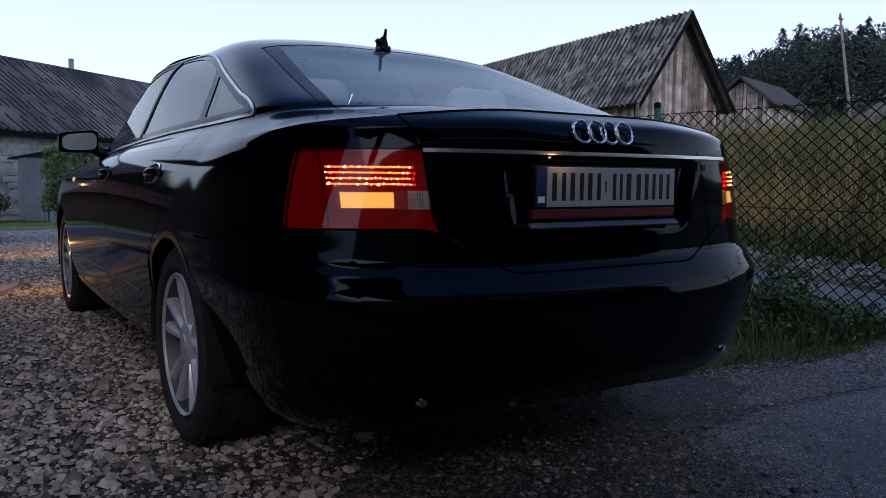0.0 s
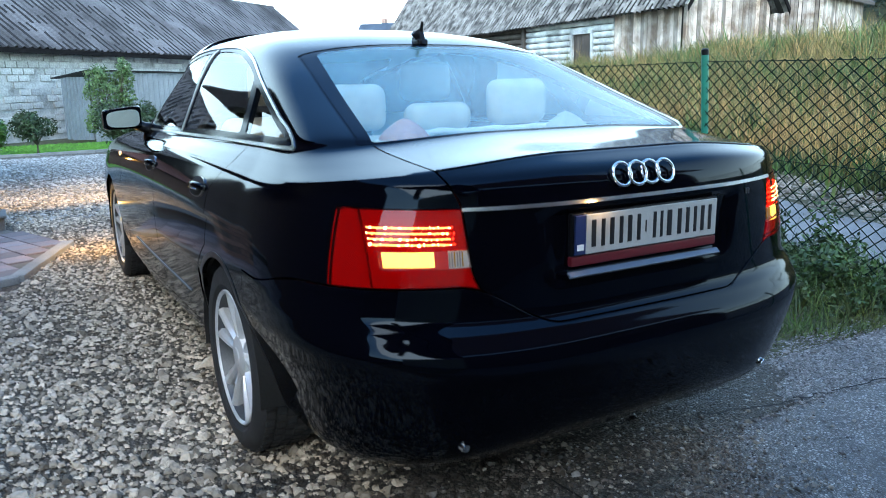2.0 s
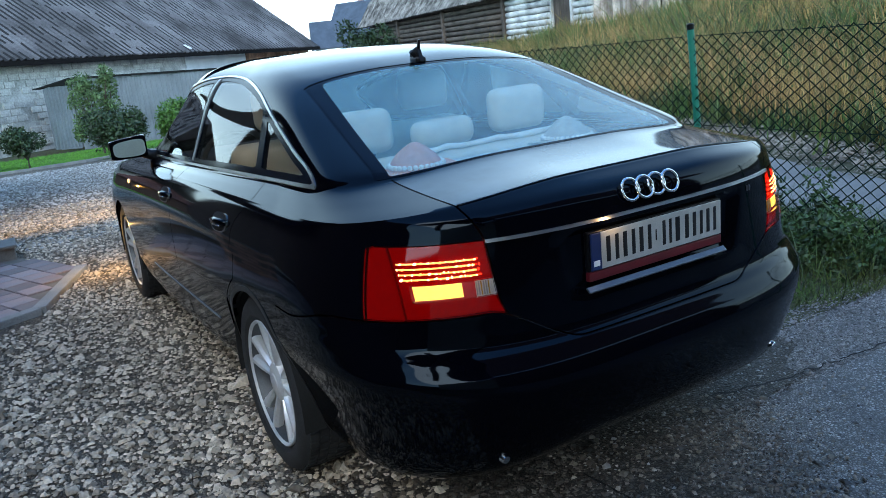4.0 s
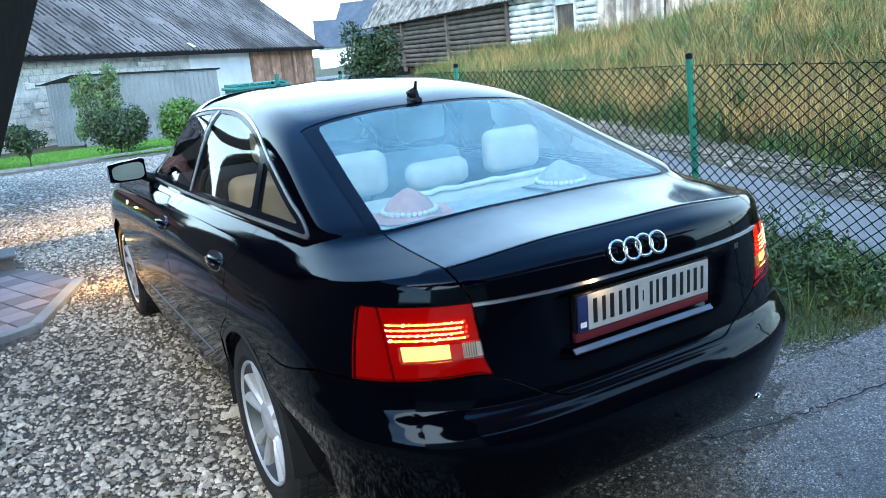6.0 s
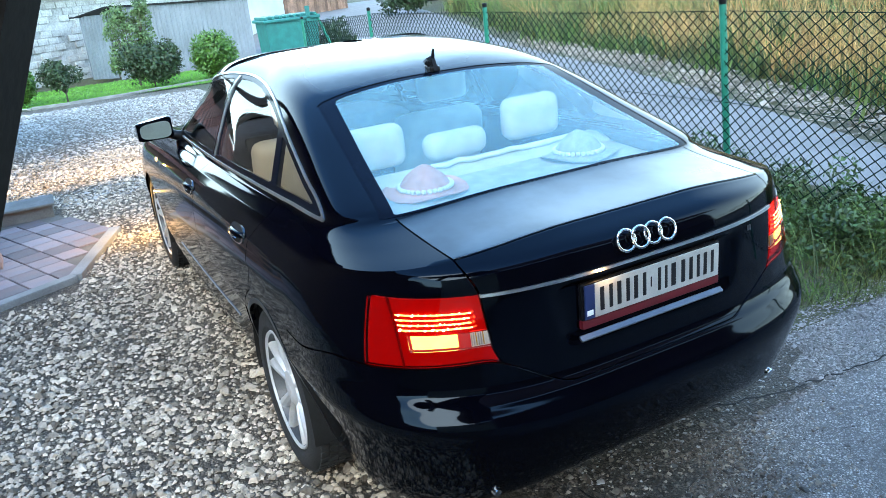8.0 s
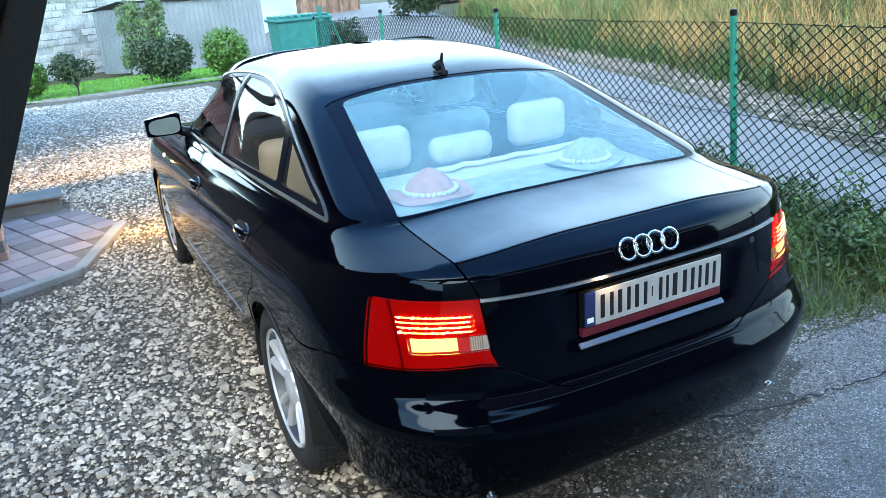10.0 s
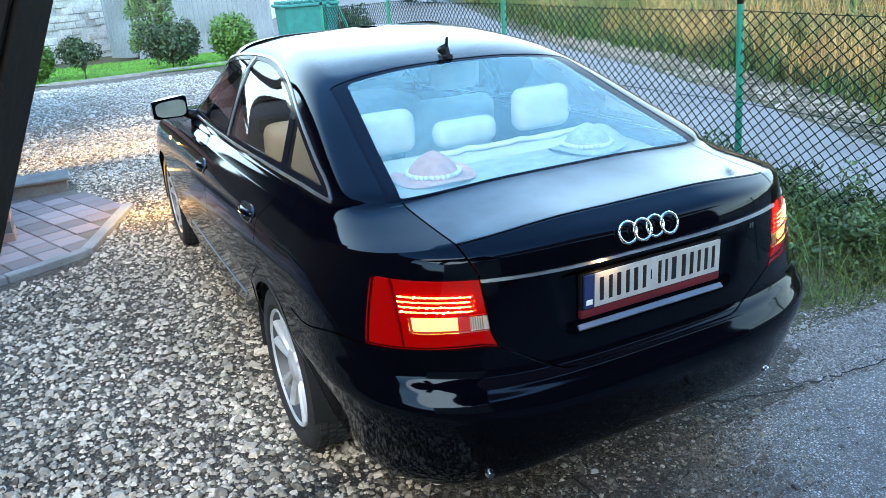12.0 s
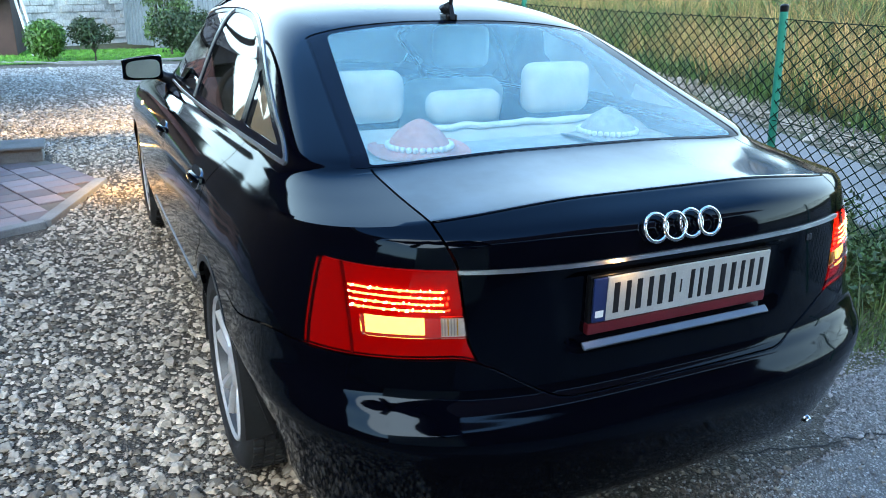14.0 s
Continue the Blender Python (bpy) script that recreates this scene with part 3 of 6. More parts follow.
def wheel(at, side):
    w = new("wheel")
    w.matrix_world = pose(*at)
    out = side
    bm = bmesh.new()
    prof = [(0.085, 0.232), (0.108, 0.255), (0.112, 0.285), (0.102, 0.312), (0.088, 0.322), (0.0, 0.326), (-0.088, 0.322), (-0.102, 0.312), (-0.112, 0.285), (-0.108, 0.255), (-0.085, 0.232)]
    lathe(bm, [(out * p, r) for p, r in prof], 72)
    tyre = part("tyre", bm, RUBBER, w, "black rubber tyre with worn tread blocks", True, 35)
    bm = bmesh.new()
    for ring, p in enumerate((-0.07, -0.035, 0.0, 0.035, 0.07)):
        for k in range(60):
            a = 2 * math.pi * (k + 0.5 * (ring % 2)) / 60
            m = pose(0, 0, 0, math.degrees(a), 0, 0)
            box(bm, (p - 0.014, -0.012, 0.322), (p + 0.014, 0.012, 0.3305), 0, m)
    part("tread", bm, RUBBER, tyre)
    bm = bmesh.new()
    lathe(bm, [(out * p, r) for p, r in [(0.097, 0.236), (0.102, 0.233), (0.102, 0.229), (0.092, 0.222)]], 72)
    rim = part("rim", bm, ALLOY, w, "silver alloy rim with five pairs of spokes", True, 30)
    bm = bmesh.new()
    lathe(bm, [(out * p, r) for p, r in [(0.094, 0.222), (0.055, 0.212), (0.0, 0.205), (-0.08, 0.215)]], 72)
    part("rim_barrel", bm, BARREL, rim, "dark inner barrel of the rim", True, 30)
    for k in range(10):
        a = 2 * math.pi * (k // 2) / 5 + (0.23 if k % 2 else -0.23)
        bm = bmesh.new()
        m = Matrix.Rotation(a, 4, "X")
        secs = [(0.050, 0.010, 0.076, 0.045), (0.085, 0.0115, 0.080, 0.05), (0.12, 0.0145, 0.085, 0.05), (0.16, 0.018, 0.089, 0.055), (0.20, 0.019, 0.092, 0.06), (0.226, 0.024, 0.094, 0.06)]
        rows_ = []
        for r, hw, top, low in secs:
            ring = [(low, -hw), (top - 0.012, -hw), (top, -hw * 0.45), (top, hw * 0.45), (top - 0.012, hw), (low, hw)]
            rows_.append([bm.verts.new(m @ Vector((out * p, q, r))) for p, q in ring])
        for ra, rb in zip(rows_, rows_[1:]):
            for i in range(5):
                bm.faces.new((ra[i], ra[i + 1], rb[i + 1], rb[i]))
        bmesh.ops.recalc_face_normals(bm, faces=bm.faces[:])
        part("spoke", bm, ALLOY, rim, "", True, 30)
    bm = bmesh.new()
    lathe(bm, [(out * p, r) for p, r in [(0.045, 0.075), (0.078, 0.070), (0.084, 0.058), (0.086, 0.034), (0.09, 0.030), (0.092, 0.0)]], 32)
    part("hub_cap", bm, ALLOY, rim, "", True, 30)
    bm = bmesh.new()
    lathe(bm, [(out * 0.02, 0.01), (out * 0.02, 0.14), (out * 0.0, 0.14)], 40)
    part("brake_disc", bm, MATT, w, "dark steel brake disc")
    bm = bmesh.new()
    lathe(bm, [(out * -0.02, 0.0), (out * -0.02, 0.21)], 40)
    part("wheel_back", bm, BARREL, w)
    return w


def build_car():
    car = thing("car", (0, 0, 0), "black four-door saloon car with lit tail lamps parked on gravel", "car")
    skin = Skin()
    everything = skin.all
    y_lt = lambda a: (lambda x, y, z, v: a - y)
    y_gt = lambda a: (lambda x, y, z, v: y - a)
    wheels_out = skin.region(everything, lambda x, y, z, v: np.where(np.abs(x) > 0.5, np.sqrt((y - REAR_AXLE) ** 2 + (z - HUB) ** 2) - ARCH_R, 1.0),
                             lambda x, y, z, v: np.where(np.abs(x) > 0.5, np.sqrt((y - FRONT_AXLE) ** 2 + (z - HUB) ** 2) - ARCH_R, 1.0))
    body_mat = PAINT
    # glass, pillars and roof
    rear_edge = lambda x, y, z, v: 0.634 - (z - 1.06) * 0.34 - np.abs(x)
    rear_zone = lambda grow: (lambda x, y, z, v: np.minimum(np.minimum(rear_edge(x, y, z, v), (1.327 - 0.16 * x * x - y) * 0.9), np.minimum((v - 12.25) * 0.09, 1.75 - y)) + grow)
    front_edge = lambda grow: (lambda x, y, z, v: np.minimum(np.minimum(0.66 - (z - 1.0) * 0.3 - np.abs(x), (16.0 - v) * 0.07), np.minimum((v - 12.3) * 0.09, y - 2.5)) + grow)
    whole = skin.region(wheels_out, lambda x, y, z, v: v - 11.9)
    rear_glass = skin.region(whole, rear_zone(-0.005))
    inner = lambda x, y, z, v: np.minimum(np.minimum(rear_edge(x, y, z, v) - 0.040 - 0.022 * np.clip((z - 1.08) / 0.28, 0, 1), (1.327 - 0.16 * x * x - y) * 0.9 - 0.022), (v - 12.25) * 0.09 - 0.02)
    clear_part = skin.region(rear_glass, inner)
    border = skin.region(rear_glass, lambda x, y, z, v: -inner(x, y, z, v))
    rw = skin.build("rear_window", clear_part, REAR_GLASS, car, "misted blue-tinted rear window", -0.001, 0)
    rw.visible_shadow = False
    skin.build("rear_window_border", border, BORDER, car, "black ceramic window border", -0.001, 0.006)
    gasket = skin.region(whole, rear_zone(0.009), lambda x, y, z, v: -rear_zone(-0.010)(x, y, z, v))
    skin.build("window_gasket", gasket, BORDER, car, "black rubber gasket", -0.003, 0)
    wind = skin.region(whole, front_edge(-0.003))
    ws = skin.build("windscreen", wind, GLASS, car, "clear windscreen", -0.001, 0)
    ws.visible_shadow = False
    not_dlo = lambda x, y, z, v: -glasshouse(x, y, z, v) - 0.002
    rest = skin.region(whole, not_dlo, lambda x, y, z, v: -rear_zone(0.003)(x, y, z, v), lambda x, y, z, v: -front_edge(0.002)(x, y, z, v))
    hood_edge = lambda x, y, z, v: np.maximum(3.30 - y, v - 12.55)
    lid_top_end = lambda x, y, z, v: np.maximum(np.abs(x) - lid_edge(y, z), np.maximum(v - 12.2, y - 0.9)) - GAP
    cabin = skin.region(rest, hood_edge, lid_top_end)
    skin.build("roof", cabin, DEW_SHEEN_PAINT, car, "black roof under a dull film of dew with painted sky sheen")
    lining = skin.region(cabin, lambda x, y, z, v: z - 1.07, y_gt(0.80), lambda x, y, z, v: -rear_zone(0.03)(x, y, z, v))
    skin.build("headliner", lining, LINING, car, "pale cloth roof and pillar lining", -0.028, 0)
    for sgn in (-1, 1):
        mine = lambda x, y, z, v, s=sgn: x * s
        dlo = skin.region(whole, mine, lambda x, y, z, v: glasshouse(x, y, z, v))
        ring = skin.region(dlo, lambda x, y, z, v: 0.0105 - glasshouse(x, y, z, v))
        skin.build("window_surround", ring, BRIGHT_TRIM, car, "polished chrome window surround", 0.004, 0.012)
        pane_zone = skin.region(dlo, lambda x, y, z, v: glasshouse(x, y, z, v) - 0.0105)
        pillar = lambda x, y, z, v: np.abs(y - 2.235) - 0.040
        bar = lambda x, y, z, v: np.abs(y - (1.272 + (z - 1.05) * 0.66)) - 0.028
        rubber = lambda x, y, z, v: glasshouse(x, y, z, v) - 0.032
        frame_in = lambda x, y, z, v: np.minimum(np.minimum(pillar(x, y, z, v), bar(x, y, z, v)), rubber(x, y, z, v))
        frames = skin.region(pane_zone, lambda x, y, z, v: -frame_in(x, y, z, v) + 0.001)
        skin.build("window_frame", frames, BORDER, car, "gloss black door pillars and window seals", 0.0, 0.02)
        glass = skin.region(pane_zone, frame_in)
        for nm in ("quarter_window", "rear_door_window", "front_door_window"):
            if nm == "quarter_window":
                tests = [lambda x, y, z, v: 1.272 + (z - 1.05) * 0.66 - y]
            elif nm == "rear_door_window":
                tests = [lambda x, y, z, v: y - 1.272 - (z - 1.05) * 0.66, y_lt(2.235)]
            else:
                tests = [y_gt(2.235)]
            p = skin.build(nm, skin.region(glass, *tests), GLASS, car, "", -0.003, 0)
            p.visible_shadow = False
        # chrome strip on the door pillar
        strip = skin.region(pane_zone, lambda x, y, z, v: y - 2.214, lambda x, y, z, v: 2.236 - y, lambda x, y, z, v: glasshouse(x, y, z, v) - 0.02)
        skin.build("pillar_strip", strip, SILVER, car, "", 0.004, 0.008)
    # boot lid
    under = skin.region(wheels_out, lambda x, y, z, v: 12.55 - v)
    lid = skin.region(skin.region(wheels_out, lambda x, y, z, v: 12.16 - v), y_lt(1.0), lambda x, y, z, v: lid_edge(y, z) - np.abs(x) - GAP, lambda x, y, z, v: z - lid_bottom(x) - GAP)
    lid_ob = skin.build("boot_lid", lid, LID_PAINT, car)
    crest = sorted(skin.v[i][:3] for i in {i for f in lid for i in f} if abs(skin.v[i][3] - LID_CREASE) < 1e-6 and skin.v[i][1] < 0.4)
    bm = bmesh.new()
    tube(bm, [(x, y + 0.002, z - 0.0005) for x, y, z in crest], 0.0038, 10)
    seam = sorted(p for p in {skin.v[i][:3] for f in lid for i in f} if p[1] < 0.3 and abs(p[2] - float(lid_bottom(p[0])) - GAP) < 2e-4 and abs(p[0]) < 0.5)
    part("lid_lip", bm, body_mat, lid_ob, "raised lip along the boot lid's edge", True)
    # rear bumper, lamps and wings
    bumper_top = lambda x, y, z, v: np.where(np.abs(x) < 0.56, lid_bottom(x), 0.754 - 0.05 * smooth01((y - 0.40) / 0.3))
    bumper = skin.region(under, lambda x, y, z, v: bumper_top(x, y, z, v) - z - GAP, lambda x, y, z, v: 0.80 - y)
    bumper_ob = skin.build("rear_bumper", bumper, body_mat, car)
    bm = bmesh.new()
    tube(bm, [(x, y - 0.0005, z - 2 * GAP - 0.001) for x, y, z in seam], 0.0024, 8)
    part("bumper_lip", bm, body_mat, bumper_ob, "rounded edge under the boot lid", True)
    lamp_out = lambda x, y, z, v: 0.343 - 0.15 * (0.935 - z) - y
    lamp_top = lambda x, y, z, v: 0.944 - z
    for sgn in (-1, 1):
        mine = lambda x, y, z, v, s=sgn: x * s - 0.3
        zone = skin.region(under, mine, y_lt(0.6), lambda x, y, z, v: np.abs(x) - lamp_inner(z) - GAP, lambda x, y, z, v: z - bumper_top(x, y, z, v) - GAP, lamp_top, lamp_out)
        red_zone = skin.region(zone, lambda x, y, z, v: np.maximum(np.maximum(0.802 - z, z - 0.846), np.abs(x) - 0.735))
        lamp = skin.build("tail_lamp", red_zone, LENS_RED, car, "lit red tail lamp with rows of small bulbs", 0.002, 0.006)
        lamp.visible_shadow = False
        skin.build("reflector", zone, LAMP_BACK, lamp, "", -0.015, 0)
        divider = skin.region(zone, lambda x, y, z, v: np.abs(x) - 0.757, lambda x, y, z, v: 0.7595 - np.abs(x))
        skin.build("lamp_divider", divider, PLATE_RED, lamp, "", -0.004, 0.01)
        low = skin.region(zone, lambda x, y, z, v: z - 0.802, lambda x, y, z, v: 0.846 - z, lambda x, y, z, v: 0.735 - np.abs(x))
        skin.build("indicator_lens", low, LENS_CLEAR, lamp, "clear lens over the amber bulb", 0.0045, 0.006)
        amber = skin.region(low, lambda x, y, z, v: np.abs(x) - 0.622, lambda x, y, z, v: z - 0.806, lambda x, y, z, v: 0.843 - z, lambda x, y, z, v: 0.731 - np.abs(x))
        skin.build("amber_light", amber, AMBER, lamp, "glowing amber indicator", -0.008, 0.004)
        white = skin.region(low, lambda x, y, z, v: 0.590 - np.abs(x))
        skin.build("reversing_light", white, BEAD, lamp, "unlit reversing lamp", -0.008, 0.004)
        for k in range(6):
            x_0 = 0.556 + k * 0.0062
            rib = skin.region(low, lambda x, y, z, v, q=x_0: np.abs(x) - q, lambda x, y, z, v, q=x_0: q + 0.0025 - np.abs(x), lambda x, y, z, v: z - 0.806, lambda x, y, z, v: 0.842 - z)
            if rib:
                skin.build("lens_rib", rib, AMBER_GLASS if k % 3 == 0 else SILVER, lamp, "", -0.004, 0.003)
        dash_rng = random.Random(8 + sgn)
        for r, h in enumerate((0.861, 0.8745, 0.888, 0.9015)):
            row_ = skin.region(zone, lambda x, y, z, v, hh=h: z - hh + 0.0020, lambda x, y, z, v, hh=h: hh + 0.0020 - z, lambda x, y, z, v: 0.748 - np.abs(x), lambda x, y, z, v: np.abs(x) - 0.585)
            skin.build("light_bar", row_, LED, lamp, "glowing orange-red light bar", 0.003, 0.003)
            pts = np.array(sorted((abs(skin.v[i][0]), *skin.v[i][1:3]) for f in row_ for i in f))
            ax = 0.572 + 0.004 * (r % 2)
            while ax < 0.752:
                long = dash_rng.choice((0.002, 0.003, 0.0045, 0.008, 0.011))
                tall = dash_rng.choice((0.0026, 0.0036, 0.0046))
                spot = (sgn * ax, float(np.interp(ax, pts[:, 0], pts[:, 1])) - 0.001, h + dash_rng.uniform(-0.0015, 0.0015))
                bm = bmesh.new()
                bmesh.ops.create_icosphere(bm, subdivisions=1, radius=1, matrix=Matrix.Translation(spot) @ Matrix.Diagonal((long * 0.75, 0.003, tall, 1)))
                part("bulb", bm, dash_rng.choice((LED_HOT, LED_HOT, LED)), lamp, "", True)
                ax += long + dash_rng.uniform(0.0035, 0.008)
        wing = skin.region(under, lambda x, y, z, v, s=sgn: x * s - 0.3, lambda x, y, z, v: np.maximum(np.maximum(z - 0.944, y - (0.343 - 0.15 * (0.935 - z))), -1) - GAP,
                           lambda x, y, z, v: np.maximum(z - bumper_top(x, y, z, v), y - 0.80) - GAP,
                           lambda x, y, z, v: np.maximum(np.abs(x) - lid_edge(y, z), y - 0.9) - GAP,
                           lambda x, y, z, v: -rear_door_edge(y, z) - GAP, y_lt(1.75), lambda x, y, z, v: 11.9 - v,
                           lambda x, y, z, v: np.maximum(1.40 - y, z - 5))
        skin.build("rear_wing", wing, body_mat, car)
        sill = skin.region(under, lambda x, y, z, v, s=sgn: x * s - 0.3, lambda x, y, z, v: 0.30 - z, y_gt(1.40), y_lt(3.60))
        skin.build("sill", sill, body_mat, car)
        rear_door = skin.region(under, lambda x, y, z, v, s=sgn: x * s - 0.3, lambda x, y, z, v: rear_door_edge(y, z) - GAP, y_lt(2.272 - GAP), lambda x, y, z, v: z - 0.30 - GAP, lambda x, y, z, v: 11.9 - v)
        door = skin.build("rear_door", rear_door, body_mat, car)
        front_door = skin.region(under, lambda x, y, z, v, s=sgn: x * s - 0.3, y_gt(2.272 + GAP), lambda x, y, z, v: 3.38 - 0.06 * smooth01((0.8 - z) / 0.4) - y - GAP, lambda x, y, z, v: z - 0.30 - GAP, lambda x, y, z, v: 11.9 - v)
        fdoor = skin.build("front_door", front_door, body_mat, car)
        fender = skin.region(under, lambda x, y, z, v, s=sgn: x * s - 0.3, lambda x, y, z, v: y - 3.38 + 0.06 * smooth01((0.8 - z) / 0.4) - GAP, y_lt(4.42), lambda x, y, z, v: 10.4 - v, lambda x, y, z, v: np.maximum(z - 0.30, y - 3.6))
        skin.build("front_wing", fender, body_mat, car)
        for d, y0, zone_ in ((door, 1.42, rear_door), (fdoor, 2.39, front_door)):
            # flat matt oval paints the shade of the hollow behind each handle
            oval = lambda x, y, z, v, c=y0: 1 - (np.abs(y - c) / 0.098) ** 3 - (np.abs(z - 0.882 + (y - c) * 0.04) / 0.036) ** 3
            cup = skin.region(zone_, oval)
            skin.build("handle_shade_patch", cup, MATT, d, "flat matt black patch for the shaded hollow behind the handle", 0.0012, 0)
            rim_ = skin.region(cup, lambda x, y, z, v: 0.24 - oval(x, y, z, v), lambda x, y, z, v, c=y0: np.maximum(c - 0.03 - y, 0.872 - z))
            skin.build("cup_edge", rim_, CHROME, d, "thin chrome edge round the hollow", 0.004, 0.004)
            px_ = float(np.mean([abs(skin.v[i][0]) for f in cup for i in f])) * sgn
            bm = bmesh.new()
            path_ = [(px_ - sgn * 0.006, y0 - 0.088, 0.888), (px_ + sgn * 0.008, y0 - 0.06, 0.889), (px_ + sgn * 0.013, y0, 0.888), (px_ + sgn * 0.008, y0 + 0.06, 0.885), (px_ - sgn * 0.006, y0 + 0.088, 0.882)]
            tube(bm, path_, [0.009, 0.014, 0.015, 0.014, 0.009], 12)
            part("handle", bm, PAINT, d, "body-coloured pull handle", True)
            bm = bmesh.new()
            tube(bm, [(p[0] + sgn * 0.011, p[1], p[2] - 0.010) for p in path_[1:-1]], 0.003, 6)
            part("handle_strip", bm, CHROME, d, "chrome strip on the handle", True)
        chrome = skin.region(under, lambda x, y, z, v, s=sgn: x * s - 0.3, lambda x, y, z, v: z - 0.4205, lambda x, y, z, v: 0.4295 - z, y_gt(1.70), y_lt(3.0))
        skin.build("sill_strip", chrome, GRIP, car, "dull chrome strip along the door bottoms", 0.004, 0.008)
        moulding = skin.region(wheels_out, lambda x, y, z, v, s=sgn: x * s - 0.5, lambda x, y, z, v: ARCH_R + 0.020 - np.sqrt((y - REAR_AXLE) ** 2 + (z - HUB) ** 2), lambda x, y, z, v: z - 0.26)
        skin.build("wheel_arch_lip", moulding, TRIM, car, "", 0.002, 0.03)
        for axle in (REAR_AXLE, FRONT_AXLE):
            bm = bmesh.new()
            pts = []
            for k in range(25):
                a = math.pi * (k / 24) * 1.1 - 0.05 * math.pi
                yy, zz = axle + (ARCH_R + 0.008) * math.cos(a), HUB + (ARCH_R + 0.008) * math.sin(a)
                pts.append((bm.verts.new((sgn * 0.908, yy, zz)), bm.verts.new((sgn * 0.62, yy, zz))))
            for (a, b), (c, d) in zip(pts, pts[1:]):
                bm.faces.new((a, b, d, c))
            mid = bm.verts.new((sgn * 0.62, axle, HUB))
            for (a, b), (c, d) in zip(pts, pts[1:]):
                bm.faces.new((b, mid, d))
            part("wheel_well", bm, MATT, car)
            w = wheel((sgn * 0.795, axle, HUB), sgn)
            w.parent = car
    hood = skin.region(under, y_gt(3.30), lambda x, y, z, v: v - 10.4 - 0.04)
    skin.build("bonnet", hood, body_mat, car)
    nose = skin.region(under, y_gt(4.42 + GAP), lambda x, y, z, v: 10.4 - v)
    skin.build("front_bumper", nose, body_mat, car)
    # dark inner shell behind the gaps and an underbody
    inner_shell = skin.region(under, lambda x, y, z, v: np.maximum(0.36 - np.abs(x), np.minimum(np.sqrt((y - REAR_AXLE) ** 2 + (z - HUB) ** 2), np.sqrt((y - FRONT_AXLE) ** 2 + (z - HUB) ** 2)) - 0.37), lambda x, y, z, v: 12.1 - v,
                              lambda x, y, z, v: np.maximum(v - 9.2, np.maximum(np.abs(x) - 5, 0.37 - np.abs(x)) + np.maximum(y - 0.4, 0)) + np.maximum(y - 0.4, 0))
    skin.build("inner_shell", inner_shell, MATT, car, "", -0.045, 0)
    bm = bmesh.new()
    box(bm, (-0.60, 0.30, 0.20), (0.60, 4.6, 0.34), 0.02)
    part("underbody", bm, MATT, car)
    bm = bmesh.new()
    box(bm, (-0.70, 0.26, 0.262), (0.70, 0.72, 0.30), 0.015)
    part("rear_valance", bm, TRIM, car)
    # chrome line over the plate
    line = skin.region(skin.region(wheels_out, lambda x, y, z, v: 9.5 - v), y_lt(0.5), lambda x, y, z, v: z - 0.9385, lambda x, y, z, v: 0.9475 - z, lambda x, y, z, v: 0.552 - np.abs(x))
    skin.build("lid_strip", line, BRIGHT_TRIM, lid_ob, "bright chrome strip across the boot lid", 0.006, 0.012)
    bm = bmesh.new()
    box(bm, (-0.285, -0.010, -0.004), (0.262, 0.010, 0.004), 0.003, Matrix.Translation((0, 0.052, 0.757)) @ Matrix.Rotation(radians(38), 4, "X"))
    part("lid_grip", bm, GRIP, lid_ob, "bright grip bar under the plate")
    # plain four-ring badge
    bm = bmesh.new()
    for k in range(4):
        c = Vector((-0.0965 + 0.0497 * k, 0.072, 1.002))
        tube(bm, [c + Vector((0.031 * math.cos(a), -0.004 * (k % 2) + 0.010 * math.sin(a), 0.029 * math.sin(a))) for a in np.linspace(0, 2 * math.pi, 28, endpoint=False)], 0.0045, 8, True)
    part("badge", bm, CHROME, lid_ob, "four plain chrome rings", True)
    bm = bmesh.new()
    box(bm, (0.405, 0.083, 0.905), (0.409, 0.092, 0.922), 0.001)
    box(bm, (0.416, 0.084, 0.905), (0.420, 0.094, 0.922), 0.001)
    part("model_mark", bm, GRIP, lid_ob, "small worn chrome mark")
    # plate
    plate = part("number_plate", box(bmesh.new(), (-0.264, 0.068, 0.800), (0.264, 0.084, 0.912), 0.003), TRIM, lid_ob, "black plate holder")
    part("holder_strip", box(bmesh.new(), (-0.264, 0.066, 0.773), (0.264, 0.084, 0.7995), 0.003), PLATE_RED, plate, "dark red strip under the plate")
    part("plate_sheet", box(bmesh.new(), (-0.222, 0.060, 0.804), (0.256, 0.0665, 0.908), 0.002), PLATE, plate, "white plate with plain dark bars")
    part("plate_band", box(bmesh.new(), (-0.258, 0.060, 0.804), (-0.2225, 0.0665, 0.908), 0.002), PLATE_BLUE, plate, "blue band")
    for x0, w_ in ((-0.205, 0.050), (-0.143, 0.050), (-0.081, 0.050), (-0.018, 0.014), (0.010, 0.040), (0.062, 0.060), (0.134, 0.046), (0.192, 0.046)):
        tall = 0.016 if w_ < 0.02 else 0.036
        part("plate_bar", box(bmesh.new(), (x0, 0.0585, 0.857 - tall), (x0 + w_ * 0.30, 0.0603, 0.857 + tall), 0.001), INK, plate)
        if w_ > 0.02:
            part("plate_bar", box(bmesh.new(), (x0 + w_ * 0.66, 0.0585, 0.857 - tall), (x0 + w_ * 0.92, 0.0603, 0.857 + tall), 0.001), INK, plate)
    part("plate_bar", box(bmesh.new(), (-0.252, 0.0585, 0.816), (-0.230, 0.0603, 0.832), 0.001), BEAD, plate)
    part("plate_lamp", box(bmesh.new(), (-0.19, 0.074, 0.929), (-0.17, 0.088, 0.932), 0.001), WARM, lid_ob, "glowing number plate lamp")
